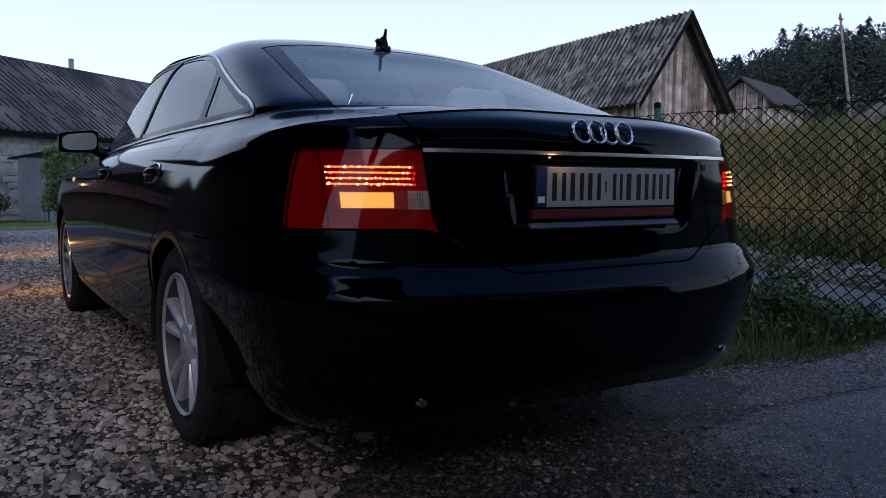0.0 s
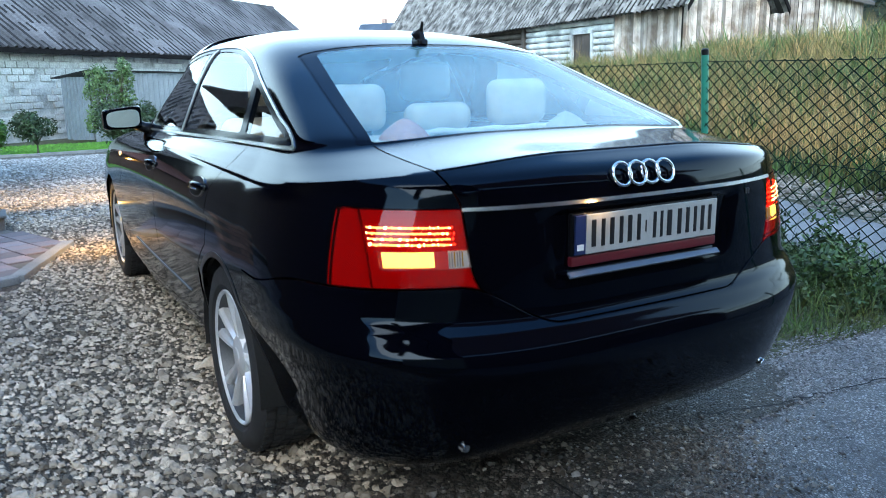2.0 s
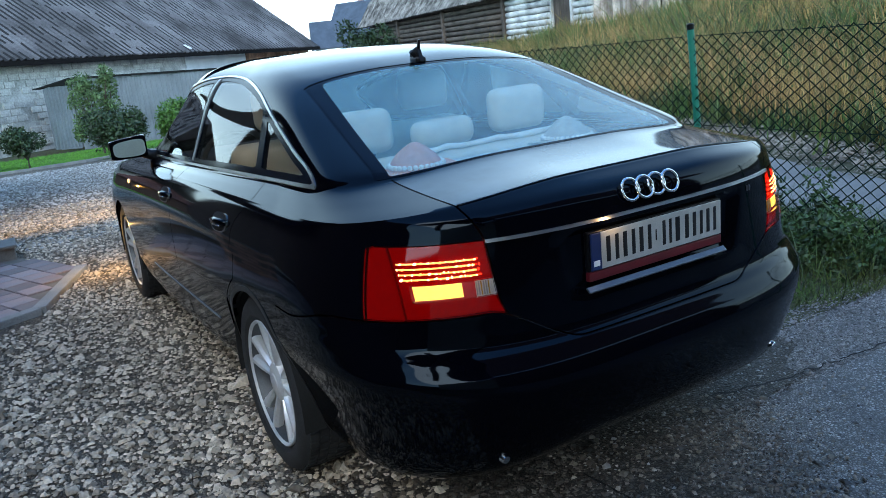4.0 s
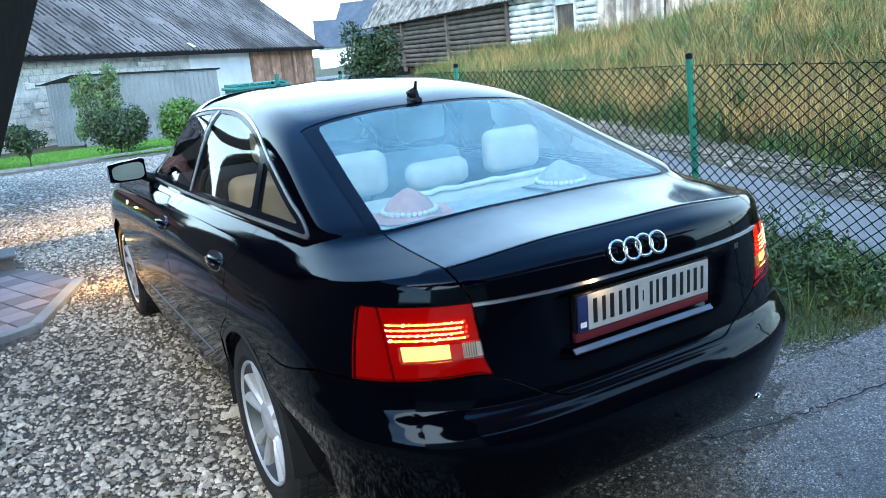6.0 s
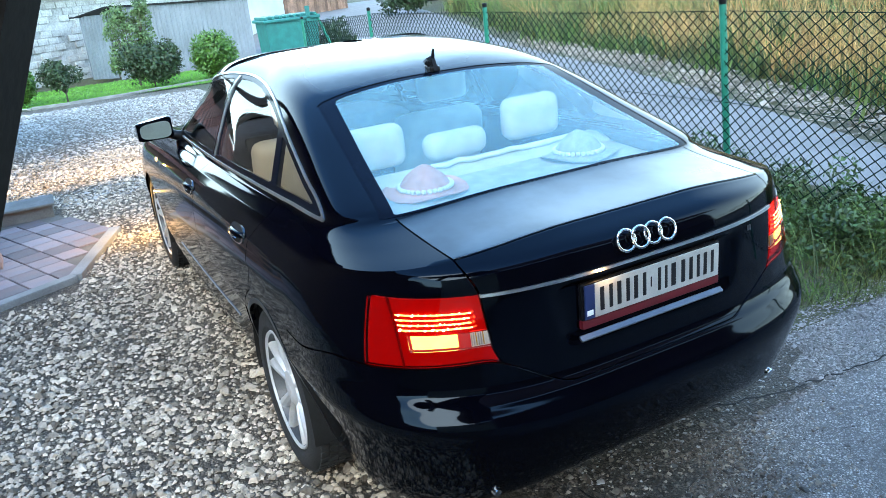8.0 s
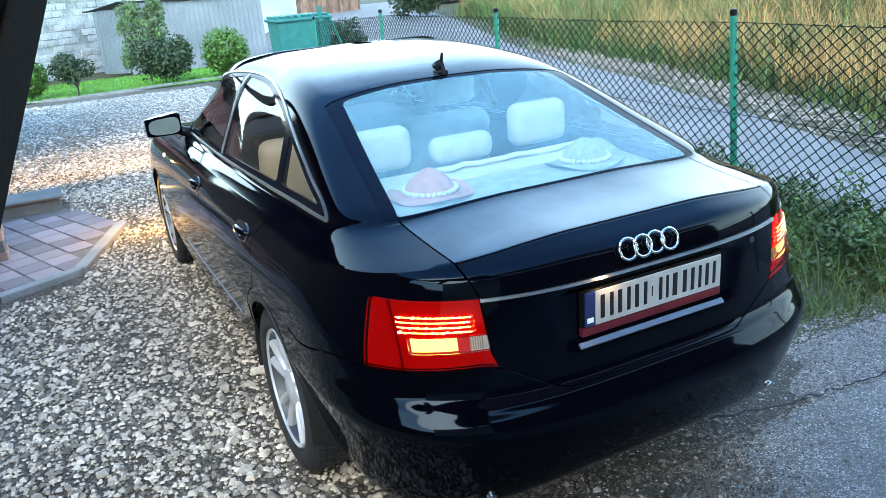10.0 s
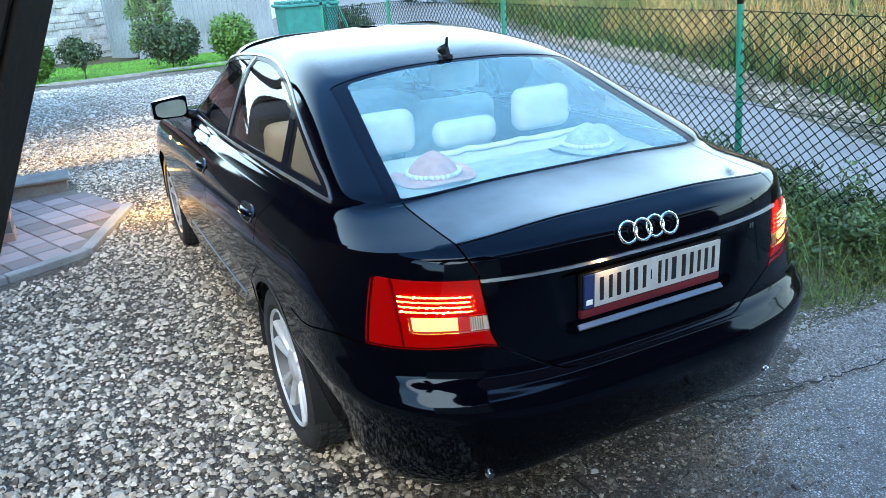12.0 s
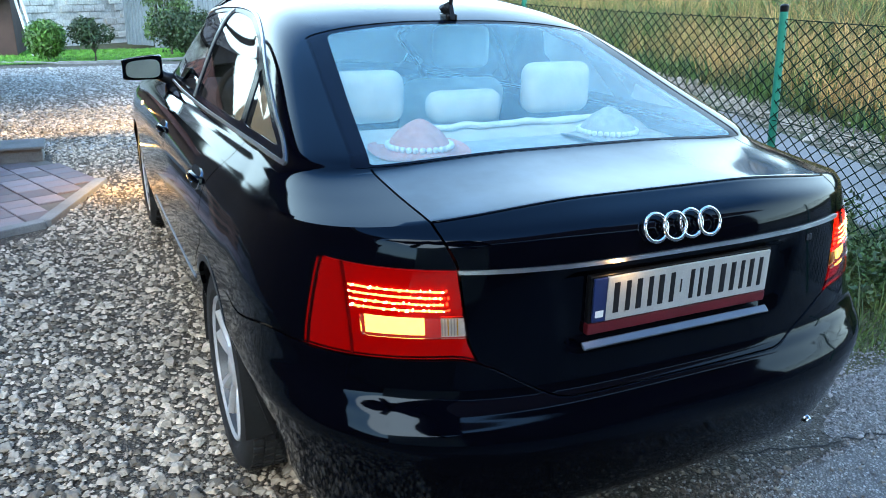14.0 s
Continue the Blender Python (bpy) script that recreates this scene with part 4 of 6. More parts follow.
    # exhaust tips
    for sgn in (-1, 1):
        bm = bmesh.new()
        tube(bm, [(sgn * 0.565, 0.36, 0.34), (sgn * 0.565, 0.17, 0.338), (sgn * 0.565, 0.105, 0.334), (sgn * 0.565, 0.098, 0.333)], [0.012, 0.012, 0.014, 0.011], 16)
        part("exhaust_tip", bm, CHROME, car, "short chrome exhaust tip", True, 40)
    # roof aerial
    bm = bmesh.new()
    prof = [(0.0, 0.0), (0.09, 0.0), (0.075, 0.03), (0.03, 0.052), (0.018, 0.04)]
    prism(bm, [(-0.008, 1.325 + a, 1.386 + b + a * 0.2) for a, b in prof], (0.016, 0, 0))
    box(bm, (-0.022, 1.33, 1.380), (0.022, 1.42, 1.405), 0.008)
    aer = part("roof_aerial", bm, TRIM, car, "black fin aerial with a short whip")
    bm = bmesh.new()
    tube(bm, [(0.0, 1.36, 1.405), (0.002, 1.352, 1.44), (0.004, 1.345, 1.472)], [0.010, 0.008, 0.005], 8)
    tube(bm, [(-0.012, 1.36, 1.41), (-0.032, 1.357, 1.428)], [0.012, 0.010], 8)
    part("whip", bm, TRIM, aer)
    # door mirrors
    for sgn in (-1, 1):
        bm = bmesh.new()
        m = Matrix.Translation((sgn * 0.895, 3.27, 1.055)) @ Matrix.Diagonal((0.104, 0.08, 0.068, 1))
        bmesh.ops.create_icosphere(bm, subdivisions=4, radius=1, matrix=m)
        for v in bm.verts:
            q = v.co
            q.x = sgn * 0.895 + max(-0.1, min(0.1, (q.x - sgn * 0.895) * 1.25))
            q.z = 1.055 + max(-0.058, min(0.058, (q.z - 1.055) * 1.25)) + sgn * (q.x - sgn * 0.895) * -0.12 * smooth01((q.z - 0.985) / 0.14)
            if q.y < 3.24:
                q.y = 3.24
        mir = part("door_mirror", bm, PAINT, car, "body-coloured door mirror", True, 40)
        bm = bmesh.new()
        ring = []
        for k in range(36):
            a = 2 * math.pi * k / 36
            c_, s_ = math.cos(a), math.sin(a)
            px, pz = 0.084 * math.copysign(abs(c_) ** 0.55, c_), 0.046 * math.copysign(abs(s_) ** 0.55, s_)
            ring.append((sgn * 0.895 + px, 3.214 + 0.06 * pz + sgn * 0.24 * px, 1.055 + pz - sgn * px * 0.12 * float(smooth01((pz + 0.07) / 0.14))))
        prism(bm, ring, (0, 0.045, 0))
        part("mirror_glass", bm, MIRROR, mir, "silver mirror glass")
        bm = bmesh.new()
        tube(bm, [(sgn * 0.73, 3.27, 0.985), (sgn * 0.78, 3.28, 1.0), (sgn * 0.84, 3.28, 1.03)], [0.04, 0.03, 0.03], 12)
        part("mirror_foot", bm, TRIM, mir, "", True)
        bm = bmesh.new()
        bmesh.ops.create_icosphere(bm, subdivisions=2, radius=0.02, matrix=Matrix.Translation((sgn * 0.898, 3.46, 0.845)) @ Matrix.Diagonal((0.45, 1.3, 0.8, 1)))
        part("side_repeater", bm, REPEATER, car, "dimly lit pale side repeater", True)
        bm = bmesh.new()
        bmesh.ops.create_icosphere(bm, subdivisions=3, radius=1, matrix=Matrix.Translation((sgn * 0.66, 4.66, 0.70)) @ Matrix.Diagonal((0.17, 0.16, 0.075, 1)))
        part("headlamp", bm, LENS_CLEAR, car, "clear headlamp", True)
    # cabin
    part("cabin_floor", box(bmesh.new(), (-0.72, 1.25, 0.34), (0.72, 3.6, 0.40), 0.02), DARKTEX, car)
    part("parcel_shelf", prism(bmesh.new(), [(-0.60, 0.66, 1.015), (0.60, 0.66, 1.015), (0.66, 1.17, 1.02), (-0.66, 1.17, 1.02)], (0, 0, -0.03)), SHELF, car, "pale cloth parcel shelf")
    bm = bmesh.new()
    box(bm, (-0.68, 1.12, 0.55), (0.68, 1.30, 1.055), 0.05, Matrix.Translation((0, 1.2, 0.55)) @ Matrix.Rotation(radians(14), 4, "X") @ Matrix.Translation((0, -1.2, -0.55)), 3)
    part("rear_seat_back", bm, LEATHER, car, "beige leather rear bench back", True, 40)
    part("rear_seat", box(bmesh.new(), (-0.68, 1.30, 0.38), (0.68, 1.95, 0.62), 0.06, None, 3), LEATHER, car, "beige leather rear bench", True, 40)
    def rest_at(name, x, y, z, w_, h_, d_=0.10):
        bm = bmesh.new()
        box(bm, (x - w_ / 2, y - d_ / 2, z - h_ / 2), (x + w_ / 2, y + d_ / 2, z + h_ / 2), 0.045, None, 4)
        for v in bm.verts:
            v.co.y += 0.12 * (v.co.x - x) ** 2 / w_
        part(name, bm, LEATHER, car, "padded beige leather headrest", True, 50)
    for x, z, w_, h_ in ((-0.375, 1.15, 0.27, 0.17), (-0.01, 1.105, 0.28, 0.11), (0.36, 1.155, 0.27, 0.18)):
        rest_at("headrest", x, 1.20, z, w_, h_)
    for x in (-0.38, 0.38):
        bm = bmesh.new()
        box(bm, (x - 0.25, 2.15, 0.55), (x + 0.25, 2.30, 1.12), 0.06, Matrix.Translation((0, 2.3, 0.5)) @ Matrix.Rotation(radians(14), 4, "X") @ Matrix.Translation((0, -2.3, -0.5)), 3)
        part("front_seat_back", bm, LEATHER, car, "beige leather front seat back", True, 40)
        part("front_seat", box(bmesh.new(), (x - 0.25, 2.30, 0.40), (x + 0.25, 2.85, 0.60), 0.06, None, 3), LEATHER, car, "", True, 40)
        rest_at("headrest", x, 2.02, 1.235, 0.27, 0.19)
    bm = bmesh.new()
    box(bm, (-0.70, 3.05, 0.70), (0.70, 3.65, 0.96), 0.08, None, 3)
    part("dashboard", bm, DARKTEX, car, "dark dashboard", True, 40)
    bm = bmesh.new()
    tube(bm, [(-0.38 + 0.185 * math.cos(a), 2.92 - 0.06 * math.sin(a), 0.93 + 0.175 * math.sin(a)) for a in np.linspace(0, 2 * math.pi, 36, endpoint=False)], 0.016, 10, True)
    box(bm, (-0.46, 2.915, 0.88), (-0.30, 2.95, 0.97), 0.02)
    tube(bm, [(-0.38, 2.93, 0.92), (-0.38, 3.1, 0.86)], 0.03, 10)
    part("steering_wheel", bm, DARKTEX, car, "dark steering wheel", True, 40)
    return car


def hat(at, mat, label, turn=0):
    h = thing("straw_hat", at, label, "hat", "hats on the parcel shelf", "", turn)
    bm = bmesh.new()
    prof = [(0.010, 0.158), (0.004, 0.150), (0.006, 0.125), (0.010, 0.098), (0.032, 0.090), (0.056, 0.073), (0.078, 0.047), (0.094, 0.022), (0.099, 0.009), (0.100, 0.0)]
    lathe(bm, prof, 48, "z")
    for v in bm.verts:
        v.co.z += 0.008 * math.sin(3 * math.atan2(v.co.y, v.co.x)) * (v.co.xy.length / 0.158) ** 2
    part("crown_and_brim", bm, mat, h, "", True)
    bm = bmesh.new()
    for k in range(30):
        a = 2 * math.pi * k / 30
        bmesh.ops.create_icosphere(bm, subdivisions=2, radius=0.0095, matrix=Matrix.Translation((0.097 * math.cos(a), 0.097 * math.sin(a), 0.022)))
    part("bead_band", bm, BEAD, h, "band of white beads", True)
    return h


car = build_car()
hat((-0.30, 0.92, 1.021), STRAW, "pink straw hat with white beads lying on the parcel shelf")
hat((0.40, 0.93, 1.021), STRAW_PALE, "pale straw hat with white beads lying on the parcel shelf", 40)

# a crumpled cloth along the top of the rear bench
cloth = thing("cloth_strip", (0.12, 1.10, 1.045), "crumpled pale cloth strip lying along the rear bench top", "cloth")
bm = bmesh.new()
tube(bm, [(-0.30 + 0.06 * k, 0.012 * noise.noise((k * 0.9, 1, 2)) - 0.02 * (k % 2), 0.012 + 0.014 * noise.noise((k * 0.8, 5, 2))) for k in range(13)], [0.010 + 0.010 * abs(noise.noise((k * 0.7, 2, 9))) for k in range(13)], 8)
part("fold", bm, BEAD, cloth, "", True)

# lamps of the car
for name, at, aim, energy, col, size in (
        ("headlight_beam", (-0.66, 4.98, 0.66), (-1.5, 8.3, 0.0), 100, (1.0, 0.62, 0.24), 9), ("headlight_beam", (0.66, 4.98, 0.66), (-0.2, 8.3, 0.0), 100, (1.0, 0.62, 0.24), 9)):
    L = new(name, bpy.data.lights.new(name, "SPOT"))
    L.data.energy, L.data.color, L.data.spot_size, L.data.spot_blend, L.data.shadow_soft_size = energy, col, radians(size), 0.5, 0.05
    L.matrix_world = look(at, aim) @ Matrix.Diagonal((10, 1, 1, 1))
for name, at, energy, col in (("front_indicator_light", (-0.99, 4.75, 0.36), 3.2, (1.0, 0.58, 0.16)), ("side_repeater_light", (-0.96, 3.46, 0.84), 0.2, (1.0, 0.5, 0.1)),
                              ("plate_light", (-0.18, 0.030, 0.928), 0.03, (1.0, 0.6, 0.25))):
    L = new(name, bpy.data.lights.new(name, "POINT"))
    L.data.energy, L.data.color, L.data.shadow_soft_size = energy, col, 0.004
    L.location = at

# ---- ground ----


def bank_foot(y):
    return 4.9 + 0.37 * (np.maximum(y, 0.5) - 2.7)


def height(x, y):
    """The lie of the land: level round the car, falling to the yard, a grassy bank beyond the lane, wooded hill far off."""
    x, y = np.asarray(x, float), np.asarray(y, float)
    fall = -0.043 * np.clip(y - 8, 0, 22) - 0.012 * np.clip(y - 30, 0, 40)
    fall = fall * (1 - smooth01((x - 6) / 8))
    bank = 1.5 * smooth01((x - bank_foot(y)) / 9) + 0.10 * smooth01((x - bank_foot(y)) / 0.7)
    far = 13 * smooth01((np.hypot(x, y) - 70) / 80) * smooth01((x / np.maximum(np.abs(y), 1) - 0.75) / 0.6) * (y > 0)
    return fall + bank + far


def ground_sheet():
    xs = np.unique(np.concatenate([np.linspace(-6, 26, 81), np.linspace(-60, -6, 20), np.linspace(26, 160, 40), [-900, -400, -150, 220, 400, 900]]))
    ys = np.unique(np.concatenate([np.linspace(-8, 50, 117), np.linspace(-60, -8, 14), np.linspace(50, 160, 30), [-900, -400, -150, 220, 400, 900]]))
    X, Y = np.meshgrid(xs, ys)
    Z = height(X, Y) - 0.012
    Z += 0.012 * np.sin(X * 2.3 + Y) * np.sin(Y * 1.7) * (np.hypot(X, Y - 8) < 60) * (X > bank_foot(Y))
    n, m = X.shape
    idx = np.arange(n * m).reshape(n, m)
    faces = np.stack([idx[:-1, :-1], idx[:-1, 1:], idx[1:, 1:], idx[1:, :-1]], -1).reshape(-1, 4)
    return mesh_object("ground", np.stack([X, Y, Z], -1).reshape(-1, 3), faces.tolist(), SOIL, None, "", True)


tagged(ground_sheet(), "rough ground rising to a grassy field bank", "ground", kind="structure")


def patch(name, left, right, y0, y1, step, mat, label, category, lift=0.0, wob=0.0):
    """A strip of surface that lies on the land between two edges given as functions of y."""
    ys = np.arange(y0, y1 + step / 2, step)
    verts, faces = [], []
    cols = 14
    for y in ys:
        a, b = left(y), right(y)
        for k in range(cols + 1):
            e = k in (0, cols)
            x = a + (b - a) * k / cols + (wob * noise.noise((y * 3.1, k, 2.0)) if e else 0)
            verts.append((x, y, float(height(x, y)) + lift + 0.006 * noise.noise((x * 2, y * 2, 5))))
    for i in range(len(ys) - 1):
        for k in range(cols):
            q = i * (cols + 1) + k
            faces.append((q, q + 1, q + cols + 2, q + cols + 1))
    return tagged(mesh_object(name, verts, faces, mat, None, "", True), label, category, kind="structure")


patch("gravel_yard", lambda y: -7.0, lambda y: 2.2 if y > 0.8 else 0.16 - 0.38 * (0.5 - y) + 0.22 * noise.noise((y * 2.5, 1, 1)), -0.8, 20.4, 0.25, GRAVEL, "loose grey gravel yard", "gravel", 0.004, 0.1)
# dark bed behind the bumper: damp plus the car's shade as colour
patch("shaded_damp_soil", lambda y: -1.1, lambda y: 1.25 - 1.2 * max(0.0, 0.5 - y) + 0.2 * noise.noise((y * 6, 4, 1)) if y > 0.29 else 0.32 - 0.6 * (0.29 - y) + 0.2 * noise.noise((y * 9, 4, 1)), -0.7, 0.8, 0.05, SHADED_DAMP_BED, "damp soil and gravel behind the car, darkened by painted shade", "soil", 0.009, 0.1)
patch("porch_floor", lambda y: -7.0, lambda y: -0.88, -8.0, -0.78, 0.4, SOIL, "dark worn floor under the porch", "floor", 0.002)
patch("asphalt_apron", lambda y: -0.9, lambda y: 9.0, -8.0, 0.72, 0.2, ASPHALT, "wet dark cracked asphalt apron", "asphalt", 0.0, 0.12)
patch("lane", lambda y: 3.45, lambda y: float(bank_foot(y)), 0.72, 60, 0.4, LANE, "pale asphalt lane behind the fence", "road", 0.006, 0.15)
patch("lawn", lambda y: -6.0, lambda y: 6.0, 20.9, 30, 0.5, TURF, "mown green lawn", "lawn", 0.01)


def stones(name, count, area, size, mat, seed, label):
    """Many small angular stones in one mesh."""
    rng = np.random.default_rng(seed)
    ring = lambda r, z, turns: [(r * math.cos(radians(a)), r * math.sin(radians(a)), z) for a in turns]
    base = np.array(ring(0.58, 0.68, (0, 120, 240)) + ring(1.0, 0.05, (30, 120, 210, 300)))
    tri = np.array([(0, 1, 2), (0, 3, 1), (3, 4, 1), (1, 4, 5), (1, 5, 2), (5, 6, 2), (2, 6, 0), (6, 3, 0)])
    xy = area(rng, count)
    n = len(xy)
    s = size * np.exp(rng.normal(0, 0.38, n))
    a = rng.uniform(0, 2 * math.pi, n)
    v = base[None] * (1 + rng.uniform(-0.3, 0.3, (n, 7, 3))) * (s[:, None, None] * np.stack([rng.uniform(0.8, 1.3, n), rng.uniform(0.7, 1.0, n), rng.uniform(0.65, 1.1, n)], -1)[:, None, :])
    ca, sa = np.cos(a)[:, None], np.sin(a)[:, None]
    x, y = v[..., 0] * ca - v[..., 1] * sa, v[..., 0] * sa + v[..., 1] * ca
    z = v[..., 2] + s[:, None] * 0.18 + rng.uniform(0, 0.5, n)[:, None] * s[:, None] * 0.3
    px, py = x + xy[:, :1], y + xy[:, 1:]
    verts = np.stack([px, py, z + height(xy[:, 0], xy[:, 1])[:, None] + 0.004], -1).reshape(-1, 3)
    faces = (tri[None] + (np.arange(n) * 7)[:, None, None]).reshape(-1, 3)
    return tagged(mesh_object(name, verts, faces.tolist(), mat), label, "gravel", kind="stuff")


def gravel_area(rng, n):
    x = rng.uniform(-3.4, 1.6, n)
    y = -0.6 + 10.2 * rng.uniform(0, 1, n) ** 1.5
    keep = ~((x > -0.55) & (y > 1.3) & (y < 4.6) & (x < 1)) & ~((x > -0.35 - 0.4 * (0.9 - y) + 0.1 * np.sin(y * 9 + 1)) & (y < 0.9))
    paved = (x < np.interp(y, [4.05, 5.16, 6.1, 6.4], [-1.5, -1.14, -1.53, -1.52])) & (y > 4.05) & (y < 6.4)
    keep &= ~(paved & (x < -1.15)) & ~((x < -1.5) & (y > 3.92 + 0.5 * (x + 1.5)) & (y < 6.4) & (x > -3.5) & (y > 3.6))
    return np.stack([x, y], -1)[keep]


stones("gravel", 125000, gravel_area, 0.0102, STONES, 3, "loose pale crushed stones")
stones("gravel_coarse", 6000, gravel_area, 0.0125, STONES, 33, "larger pale crushed stones among the gravel")
# these stones carry both damp and the car's painted shade
stones("shaded_damp_gravel", 24000, lambda rng, n: (lambda y: np.stack([-0.28 - 0.4 * (0.9 - y) + rng.normal(-0.06, 0.33, n), y], -1))(rng.uniform(-1.0, 1.3, n)), 0.0066, SHADED_DAMP, 44, "damp gravel behind the car, darkened by painted shade")
stones("shaded_damp_grit", 15000, lambda rng, n: (lambda y: np.stack([0.3 - 0.6 * (0.29 - y) + rng.normal(0.02, 0.2, n), y], -1))(rng.uniform(-0.75, 0.34, n)), 0.0042, SHADED_DAMP, 45, "fine damp grit at the asphalt's edge, darkened by painted shade")
stones("gravel_sparse", 7000, lambda rng, n: (lambda y: np.stack([-0.1 - 0.38 * (0.5 - y) - rng.exponential(0.35, n) + np.abs(rng.normal(0, 0.55, n)), y], -1))(rng.uniform(-1.2, 0.85, n)), 0.0055, RUBBLE, 4, "scattered small stones on the asphalt edge")


def far_area(rng, n):
    return np.stack([rng.uniform(-5, 2.2, n), rng.uniform(6.4, 19, n)], -1)


stones("gravel_far", 42000, far_area, 0.0125, STONES_FAR, 5, "pale crushed stones further up the yard")
stones("asphalt_grit", 22000, lambda rng, n: np.stack([rng.uniform(-0.1, 3.6, n), np.where(rng.uniform(0, 1, n) < 0.8, rng.uniform(0.26, 0.8, n), rng.uniform(-1.2, 0.3, n))], -1), 0.0042, GRIT, 7, "fine grit lying on the asphalt")
stones("rubble", 7500, lambda rng, n: (lambda y: np.stack([bank_foot(y) + rng.normal(0.42, 0.2, n), y], -1))(rng.uniform(1.0, 16, n)), 0.017, RUBBLE, 6, "grey rubble along the lane's edge")


def blades(name, xy, length, width, lean, mat, seed, label, category, up=0.0):
    """Bent blades of grass, three points high, in one mesh."""
    rng = np.random.default_rng(seed)
    n = len(xy)
    L = length * np.exp(rng.normal(0, 0.3, n))
    a = rng.uniform(0, 2 * math.pi, n)
    w = width * rng.uniform(0.6, 1.3, n)
    b = rng.uniform(0, 2 * math.pi, n)
    k = lean * rng.uniform(0.2, 1.4, n) * L
    z0 = height(xy[:, 0], xy[:, 1]) + up
    def at(t, side):
        return np.stack([xy[:, 0] + np.cos(b) * k * t * t + side * np.cos(a) * w * (1 - t * 0.8), xy[:, 1] + np.sin(b) * k * t * t + side * np.sin(a) * w * (1 - t * 0.8), z0 - 0.02 + L * t * (1 - 0.12 * lean * t)], -1)
    verts = np.stack([at(0, -0.5), at(0, 0.5), at(0.55, 0.5), at(0.55, -0.5), at(1, 0)], 1).reshape(-1, 3)
    i = (np.arange(n) * 5)[:, None]
    quads = (i + np.array([[0, 1, 2, 3]])).tolist()
    tris = (i + np.array([[3, 2, 4]])).tolist()
    return tagged(mesh_object(name, verts, quads + tris, mat), label, category, kind="stuff")


rng = np.random.default_rng(11)
n = 3000
ty = rng.uniform(0.2, 30, n)
tx = bank_foot(ty) + 0.8 + 15 * rng.uniform(0, 1, n) ** 1.3
gx = np.repeat(tx, 22) + rng.normal(0, 0.09, n * 22)
gy = np.repeat(ty, 22) + rng.normal(0, 0.09, n * 22)
blades("tall_grass", np.stack([gx, gy], -1), 0.62, 0.014, 0.5, TALL, 12, "tall dry yellow-green meadow grass on the bank", "grass")
n = 7000
ty = rng.uniform(0.2, 30, n)
tx = bank_foot(ty) + 0.65 + 15 * rng.uniform(0, 1, n) ** 1.4
tall_weed = np.array([noise.noise((a * 0.55, b * 0.4, 7.0)) > 0.02 for a, b in zip(tx, ty)])
blades("meadow_weeds", np.stack([np.repeat(tx, 12) + rng.normal(0, 0.12, n * 12), np.repeat(ty, 12) + rng.normal(0, 0.12, n * 12)], -1), 0.3, 0.028, 0.8, GRASS, 16, "dark green weeds among the meadow grass", "grass")
n = 9000
gy = rng.uniform(0.75, 3.4, n)
gx = 2.75 + rng.normal(0, 0.28, n) - 0.35 * (rng.uniform(0, 1, n) < 0.4)
wx, wy = np.repeat(tx[tall_weed], 26), np.repeat(ty[tall_weed], 26)
wrng = np.random.default_rng(17)
blades("tall_weeds", np.stack([wx + wrng.normal(0, 0.16, len(wx)), wy + wrng.normal(0, 0.16, len(wy))], -1), 0.55, 0.034, 0.6, GRASS, 18, "dark green patches of tall weeds on the bank", "grass")
blades("verge_grass", np.stack([gx, gy], -1), 0.16, 0.008, 0.9, GRASS, 13, "dark green grass along the fence foot", "grass")
n = 70000
gy = 0.66 + 5.4 * rng.uniform(0, 1, n) ** 1.6
gx = rng.uniform(0.95, 3.0, n)
keep = (gx > 1.2 + 0.1 * np.sin(gy * 3)) & (gy > 0.72 + 0.10 * np.sin(gx * 5.0) + rng.normal(0, 0.05, n))
blades("verge_lawn", np.stack([gx, gy], -1)[keep], 0.045, 0.008, 0.9, GRASS, 14, "short green grass beside the asphalt", "grass", 0.0)
n = 30000
blades("lawn_grass", np.stack([rng.uniform(-5, 6, n), rng.uniform(20.95, 29.5, n)], -1), 0.06, 0.03, 0.7, LAWN, 15, "mown lawn grass", "grass", 0.01)
patch("verge_soil", lambda y: 1.25, lambda y: 3.5, 0.66, 14, 0.4, SOIL, "dark earth verge under the fence", "verge", 0.003, 0.15)

# ---- kerbs, paving, steps ----


def kerb_run(points, width, top, piece, parent):
    for (x0, y0), (x1, y1) in zip(points, points[1:]):
        d = math.hypot(x1 - x0, y1 - y0)
        k = max(1, round(d / piece))
        turn = math.degrees(math.atan2(y1 - y0, x1 - x0))
        bm = box(bmesh.new(), (0.003, -width / 2, -0.12), (d / k - 0.003, width / 2, top), 0.008)
        me = None
        for i in range(k):
            t = i / k
            x, y = x0 + (x1 - x0) * t, y0 + (y1 - y0) * t
            if me is None:
                ob = part("kerb_stone", bm, KERB, parent)
                me = ob.data
            else:
                ob = new("kerb_stone", me)
                ob.parent = parent
            ob.matrix_world = pose(x, y, float(height(x, y)), 0, 0, turn)


paving = thing("paving", (0, 0, 0), "pinkish paver terrace with a grey concrete kerb", "paving", kind="structure")
kerb_run([(-4.2, 3.05), (-2.02, 3.86), (-1.52, 4.10), (-1.14, 5.16)], 0.09, 0.05, 0.9, paving)
part("bedding", prism(bmesh.new(), [(-4.2, 3.10, 0.022), (-2.03, 3.90, 0.022), (-1.54, 4.14, 0.022), (-1.17, 5.16, 0.022), (-1.55, 6.1, 0.022), (-4.2, 6.1, 0.022)], (0, 0, -0.1)), SAND, paving)
pv = box(bmesh.new(), (-0.096, -0.096, -0.04), (0.096, 0.096, 0.0), 0.005, None, 1)
